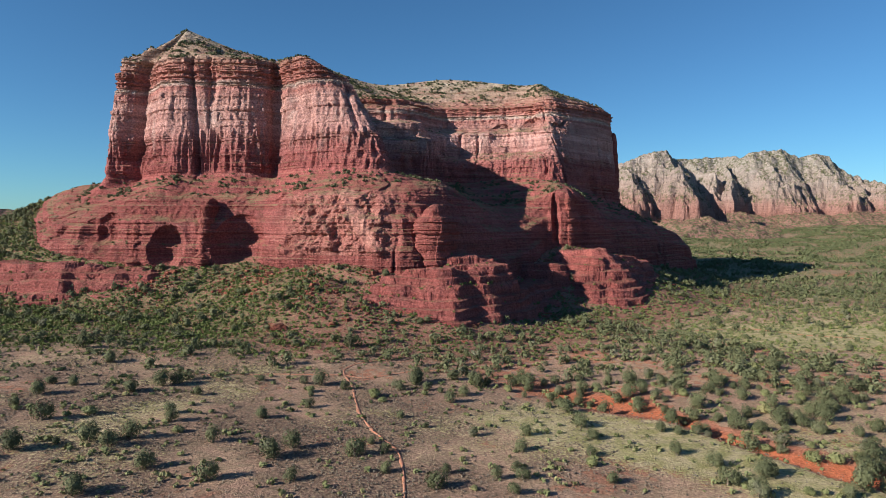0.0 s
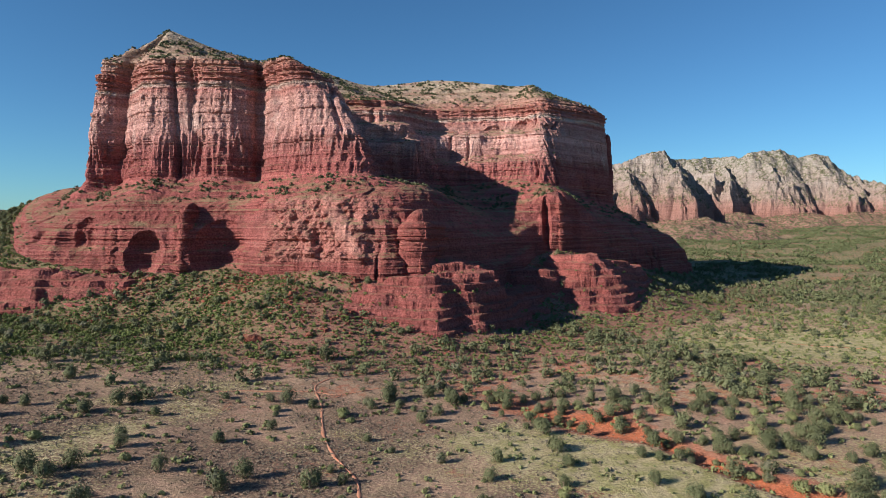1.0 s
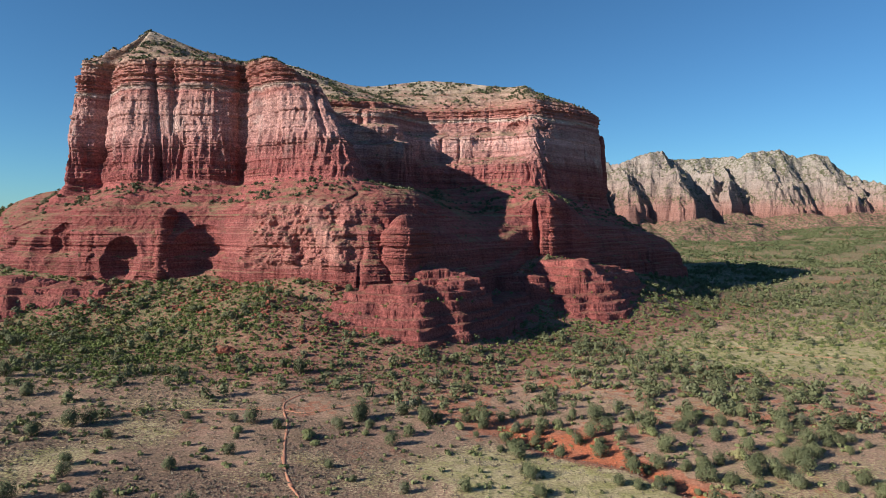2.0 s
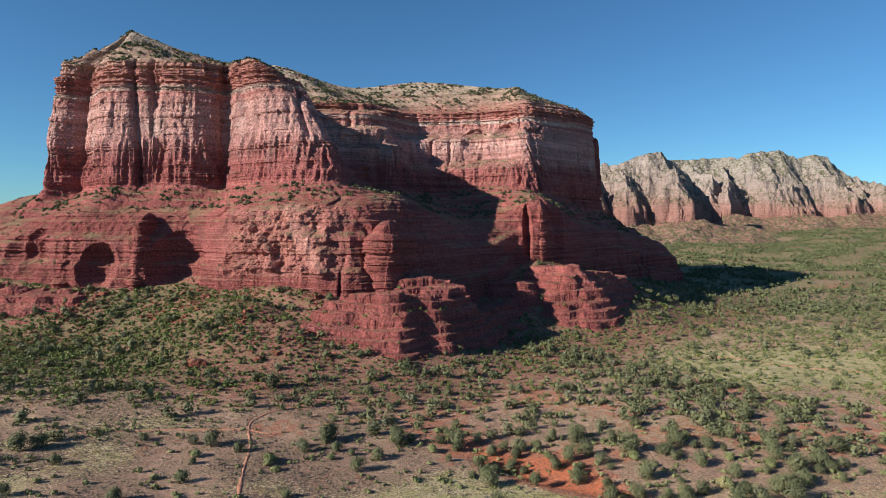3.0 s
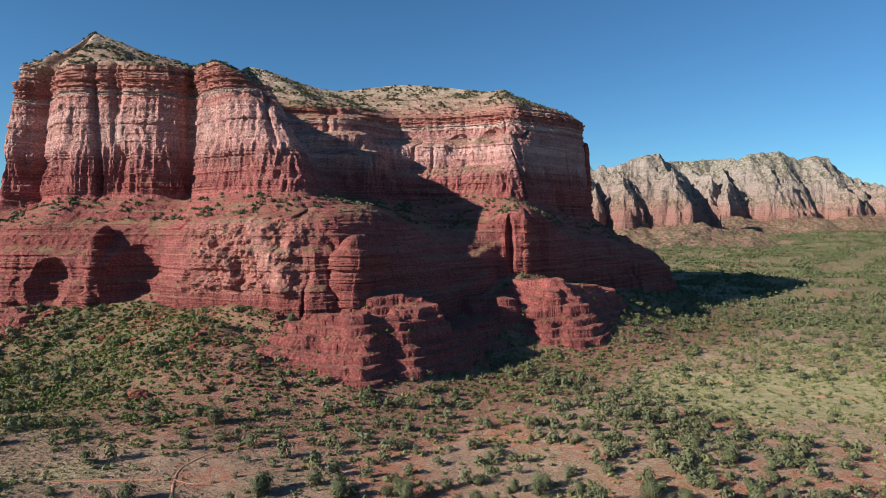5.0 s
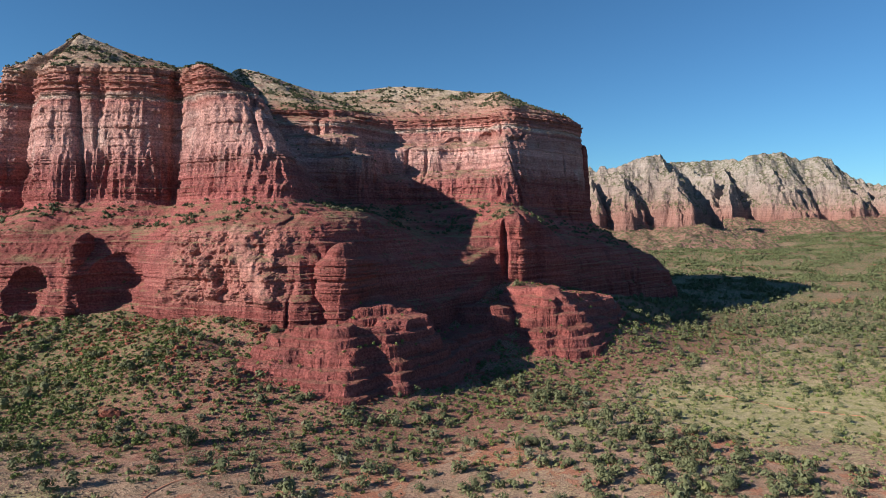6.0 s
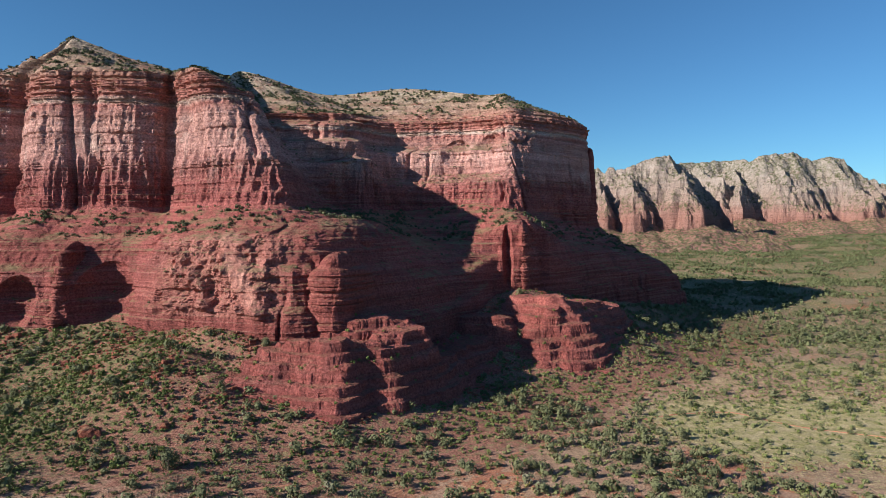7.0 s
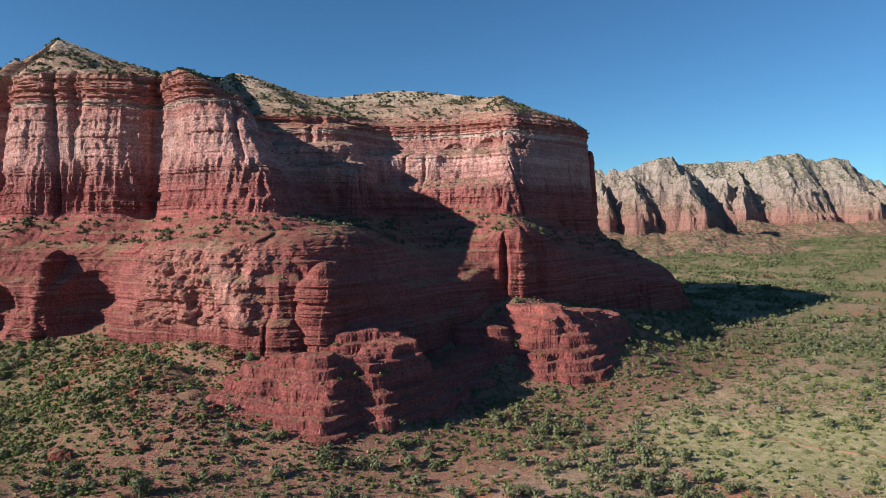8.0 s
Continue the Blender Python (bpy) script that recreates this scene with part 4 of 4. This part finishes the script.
EAST_TREES = [(-14, 327, 5.3), (10, 309, 3.2), (134, 349, 4.1), (-25, 317, 3.2), (16, 333, 4.5), (37, 327, 2.9), (4, 292, 3.9), (-34, 298, 4.4), (-9, 303, 2.8), (-72, 312, 2.8), (-61, 399, 6.6), (183, 358, 5.4), (195, 360, 4.6), (175, 332, 4.4), (186, 316, 5.6), (197, 320, 3.6), (153, 330, 4.2), (159, 320, 3.6), (117, 328, 3.8), (117, 348, 3.5), (187, 383, 5.2), (159, 366, 3.3), (162, 305, 3.7), (147, 300, 4.3), (136, 310, 4.1), (214, 315, 5.6), (85, 312, 3.3), (68, 304, 2.7), (82, 366, 3.7), (-48, 513, 4.7), (117, 418, 4.0)]
PLACED = np.array(WEST_TREES + WASH_TREES + EAST_TREES, float)
PEAK = 1 / 20
tx, ty = scatter(prng, area(-680, 640, 130, 960, PEAK), -680, 640, 130, 960, tree_density, PEAK)
gap = prng.permutation(len(tx))
tx, ty = tx[gap], ty[gap]
tx, ty = np.concatenate([PLACED[:, 0], tx]), np.concatenate([PLACED[:, 1], ty])
tz = ground_z(tx, ty)
ts = np.clip(prng.lognormal(-0.2, 0.34, len(tx)), 0.3, 1.25)
ts[:len(PLACED)] = PLACED[:, 2] / 3.9
alone = np.ones(len(tx), bool)
for i in range(1, len(tx)):
    gap = np.hypot(tx[:i] - tx[i], ty[:i] - ty[i]) - 2.5 * (ts[:i] + ts[i])
    alone[i] = i < len(PLACED) or not np.any((gap < 0) & alone[:i])
tx, ty, tz, ts = tx[alone], ty[alone], tz[alone], ts[alone]
order = np.argsort(np.hypot(tx - 40, ty) - 400 * (np.arange(len(tx)) < len(PLACED)))
near, rest = order[:300], order[300:]
kinds = [tree_kind(100 + k, prng.uniform(3.4, 4.4), prng.uniform(5.6, 7.2), 1300, 0.22, M_LEAF, "juniper_tree", "rounded grey-green juniper on dry soil", "junipers on the valley floor") for k in range(5)]
kinds += [tree_kind(120 + k, prng.uniform(2.8, 3.6), prng.uniform(3.0, 3.8), 700, 0.25, M_SCRUB, "green_shrub", "low bright green shrub on dry soil", "shrubs on the valley floor") for k in range(2)]
used = set()
for n, i in enumerate(near):
    k = int(prng.choice(7, p=[0.17, 0.17, 0.17, 0.17, 0.16, 0.08, 0.08]))
    m = pose(tx[i], ty[i], tz[i] - 0.1, 0, 0, prng.uniform(0, 360)) @ Matrix.Diagonal((ts[i], ts[i], ts[i] * prng.uniform(0.85, 1.2), 1))
    if k in used:
        ob = copy_thing(kinds[k], m)
        ob.scale = m.to_scale()
    else:
        kinds[k].matrix_basis = m
        used.add(k)

MID = [leaf_cloud(np.random.RandomState(200 + k), prng.uniform(3.4, 4.3), prng.uniform(4.6, 6.4), 136, 0.52) for k in range(6)]
BUSH = [leaf_cloud(np.random.RandomState(210 + k), 3.2, 3.6, 25, 0.85) for k in range(6)]
SPRIG = [leaf_cloud(np.random.RandomState(230 + k), 3.2, 3.6, 44, 0.7) for k in range(6)]
CUSHION = [leaf_cloud(np.random.RandomState(250 + k), 3.2, 2.9, 22, 0.95) for k in range(6)]
LOW = [leaf_cloud(np.random.RandomState(220 + k), 1.0, 0.95, 18, 0.34, False) for k in range(6)]
FAR = [leaf_cloud(np.random.RandomState(240 + k), 3.4, 4.4, 10, 1.5, False, 3) for k in range(6)]
joined("juniper_wood", MID, tx[rest], ty[rest], tz[rest] - 0.1, ts[rest], "scattered grey-green junipers on the valley floor", "trees", M_LEAF)

# the wooded valley beyond
fx, fy = scatter(prng, 260000, -900, 1900, 740, 2500, lambda x, y, d: np.where(d < 6, 0, smooth(-0.12, 0.22, fbm(np.stack([x, y, 0 * x], -1) / 90 + 20, 4)) * 0.95 * (0.45 + 0.55 * smooth(1100, 1500, np.hypot(x, y))) + 0.04), 1.0)
keep = (fx > 150) | ((fy < 1200) & (fx < -380))
fx, fy = fx[keep][:30000], fy[keep][:30000]
joined("valley_wood", FAR, fx, fy, ground_z(fx, fy), prng.uniform(0.55, 1.35, len(fx)), "dense dark green woodland across the far valley", "trees", M_WOODLAND)

# scrub and sage on the floor
def thicket(x, y, d):
    return np.where(d < 3, 0, (0.25 + smooth(-0.25, 0.25, patchy(x, y, 26, 60))) * (smooth(-50, -140, x) * smooth(345, 400, y) + 0.055 * smooth(150, 250, x) * smooth(430, 500, y) + 0.1 * smooth(340, 380, y)) * (1 - 0.85 * np.exp(-((x - 290) / 75) ** 2 - ((y - 482) / 44) ** 2)))


sx, sy = scatter(prng, 84000, -620, 620, 330, 800, thicket, 1.3)
joined("thicket", BUSH, sx, sy, ground_z(sx, sy), prng.uniform(0.22, 0.7, len(sx)), "dense low green thicket on the lower slopes", "scrub", M_THICKET)
sx, sy = scatter(prng, 36000, -420, 560, 140, 640, lambda x, y, d: np.where(d < 3, 0, 0.03 + 0.4 * smooth(-0.05, 0.35, patchy(x, y, 24, 60)) + 0.24 * smooth(60, 160, x) * smooth(380, 450, y) * (1 - np.exp(-((x - 290) / 75) ** 2 - ((y - 482) / 44) ** 2))), 0.6)
joined("green_scrub", LOW, sx, sy, ground_z(sx, sy), prng.uniform(0.7, 1.9, len(sx)), "low yellow-green scrub and grass clumps", "scrub", M_SCRUB)
sx, sy = scatter(prng, 60000, -420, 420, 380, 760, lambda x, y, d: np.where(d < 2, 0, smooth(150, 90, d) * (0.25 + 0.75 * smooth(-0.2, 0.3, patchy(x, y, 18, 44)))), 2.2)
joined("talus_scrub", LOW, sx, sy, ground_z(sx, sy), prng.uniform(0.6, 1.8, len(sx)), "low olive scrub and grass on the talus slope", "scrub", M_THICKET)
sx, sy = scatter(prng, 76000, -330, 330, 140, 430, lambda x, y, d: 0.1 + 0.8 * smooth(-0.25, 0.25, patchy(x, y, 50, 90)) * smooth(120, -20, x), 1.0)
TUFT = [leaf_cloud(np.random.RandomState(260 + k), 0.45, 0.34, 7, 0.17, False, 3) for k in range(5)]
joined("sage_tufts", TUFT, sx, sy, ground_z(sx, sy), prng.uniform(0.7, 1.7, len(sx)), "small grey sage tufts on bare soil", "scrub", M_SAGE)


# shrubs on the shelves and the top of the butte
def on_rock(grid, rng, n, steep):
    """Random places on a grid of rock that lie flat enough."""
    a = np.cross(np.roll(grid, -1, 1) - grid, np.roll(grid, -1, 0) - grid)[:-1]
    up = np.abs(a[..., 2]) / (np.linalg.norm(a, axis=-1) + 1e-9)
    size = np.linalg.norm(a, axis=-1)
    w = (np.minimum(size, 4 * np.median(size)) * (up > steep)).ravel()
    patch = smooth(-0.1, 0.3, fbm(grid[:-1] / 26 + 15, 3)).ravel() + 0.12
    w = w * patch * (grid[:-1, :, 1].ravel() < 1010)
    i = rng.choice(len(w), n, p=w / w.sum())
    return grid[:-1].reshape(-1, 3)[i]


for grid, count, steep, lo, hi, name, label in ((cap_grid, 4200, 0.5, 0.3, 0.95, "cap_shrubs", "dark shrubs dotted over the pale top slope"),
                                                (bench_grid, 1500, 0.6, 0.25, 0.9, "bench_shrubs", "green shrubs along the rock shelves"),
                                                (upper[:, (U > 12.5) & (U < 19)], 160, 0.62, 0.2, 0.6, "ledge_shrubs", "dark shrubs on high ledges"),
                                                (lower[14:], 260, 0.68, 0.2, 0.6, "cliff_shrubs", "small shrubs on the lower ledges")):
    at = on_rock(grid, prng, count, steep)
    joined(name, CUSHION if grid is cap_grid else SPRIG, at[:, 0], at[:, 1], at[:, 2] - 0.3, prng.uniform(lo, hi, count), label, "shrubs", M_LEAF)


spots = np.concatenate([on_rock(grid, prng, n, 0.55) for grid, n in zip(LEDGES, (170, 90, 60, 110))])
joined("outcrop_shrubs", BUSH, spots[:, 0], spots[:, 1], spots[:, 2] - 0.2, prng.uniform(0.2, 0.75, len(spots)), "green shrubs rooted on the bare outcrops", "shrubs", M_THICKET)


# ---- fallen rocks ----
def boulder_mesh(seed, name="boulder"):
    """A broken, bedded block."""
    rng = np.random.RandomState(seed)
    bm = bmesh.new()
    bmesh.ops.create_icosphere(bm, subdivisions=3, radius=1)
    axes = rng.normal(size=(9, 3))
    axes /= np.linalg.norm(axes, axis=1)[:, None]
    cut = rng.uniform(0.4, 0.78, 9)
    for v in bm.verts:
        q = np.array(v.co)
        for a, c in zip(axes, cut):
            over = q @ a - c
            if over > 0:
                q = q - a * over * 0.92
        q = q * (1 + 0.12 * noise.noise(Vector(q * 3 + seed)))
        v.co = q * np.array([1.25, 1.0, 0.8])
    me = bpy.data.meshes.new(name)
    bm.to_mesh(me)
    bm.free()
    me.materials.append(M_STONE)
    return me


BLOCKS = [boulder_mesh(300 + k) for k in range(4)]
for k, (x, y, size) in enumerate(((-116, 427, 8.0), (-79, 434, 4.2), (-122, 433, 3.0), (-104, 447, 2.2), (-86, 441, 1.7), (-60, 462, 2.0), (-150, 470, 2.4), (88, 470, 2.0))):
    ob = tagged(new("boulder", BLOCKS[k % 4]), "fallen red sandstone boulder among scrub", "boulder", "fallen boulders")
    ob.matrix_basis = pose(x, y, float(ground_z(np.array([x]), np.array([y]))[0]) + size * 0.16, prng.uniform(-10, 10), prng.uniform(-10, 10), prng.uniform(0, 360)) @ Matrix.Diagonal((size * 0.85, size * 0.7, size * 0.62, 1))


def stone_quads(seed):
    """A small angular stone as six uneven quads."""
    rng = np.random.RandomState(seed)
    c = np.array([[x, y, z] for x in (-1, 1) for y in (-1, 1) for z in (-0.5, 0.8)]) * 0.5 + rng.uniform(-0.16, 0.16, (8, 3))
    return np.stack([c[list(f)] for f in ((0, 1, 3, 2), (4, 6, 7, 5), (0, 4, 5, 1), (2, 3, 7, 6), (1, 5, 7, 3), (0, 2, 6, 4))])


sx, sy = scatter(prng, 60000, -330, 330, 380, 740, lambda x, y, d: np.where(d < 1, 0, 0.9 * smooth(110, 5, d) * smooth(-0.05, 0.25, fbm(np.stack([x, y, 0 * x], -1) / 40 + 33, 3))), 1.0)
joined("talus_stones", [stone_quads(400 + k) for k in range(5)], sx, sy, ground_z(sx, sy), prng.lognormal(0.0, 0.5, len(sx)), "scattered red stones on the talus slope", "stones", M_STONE)
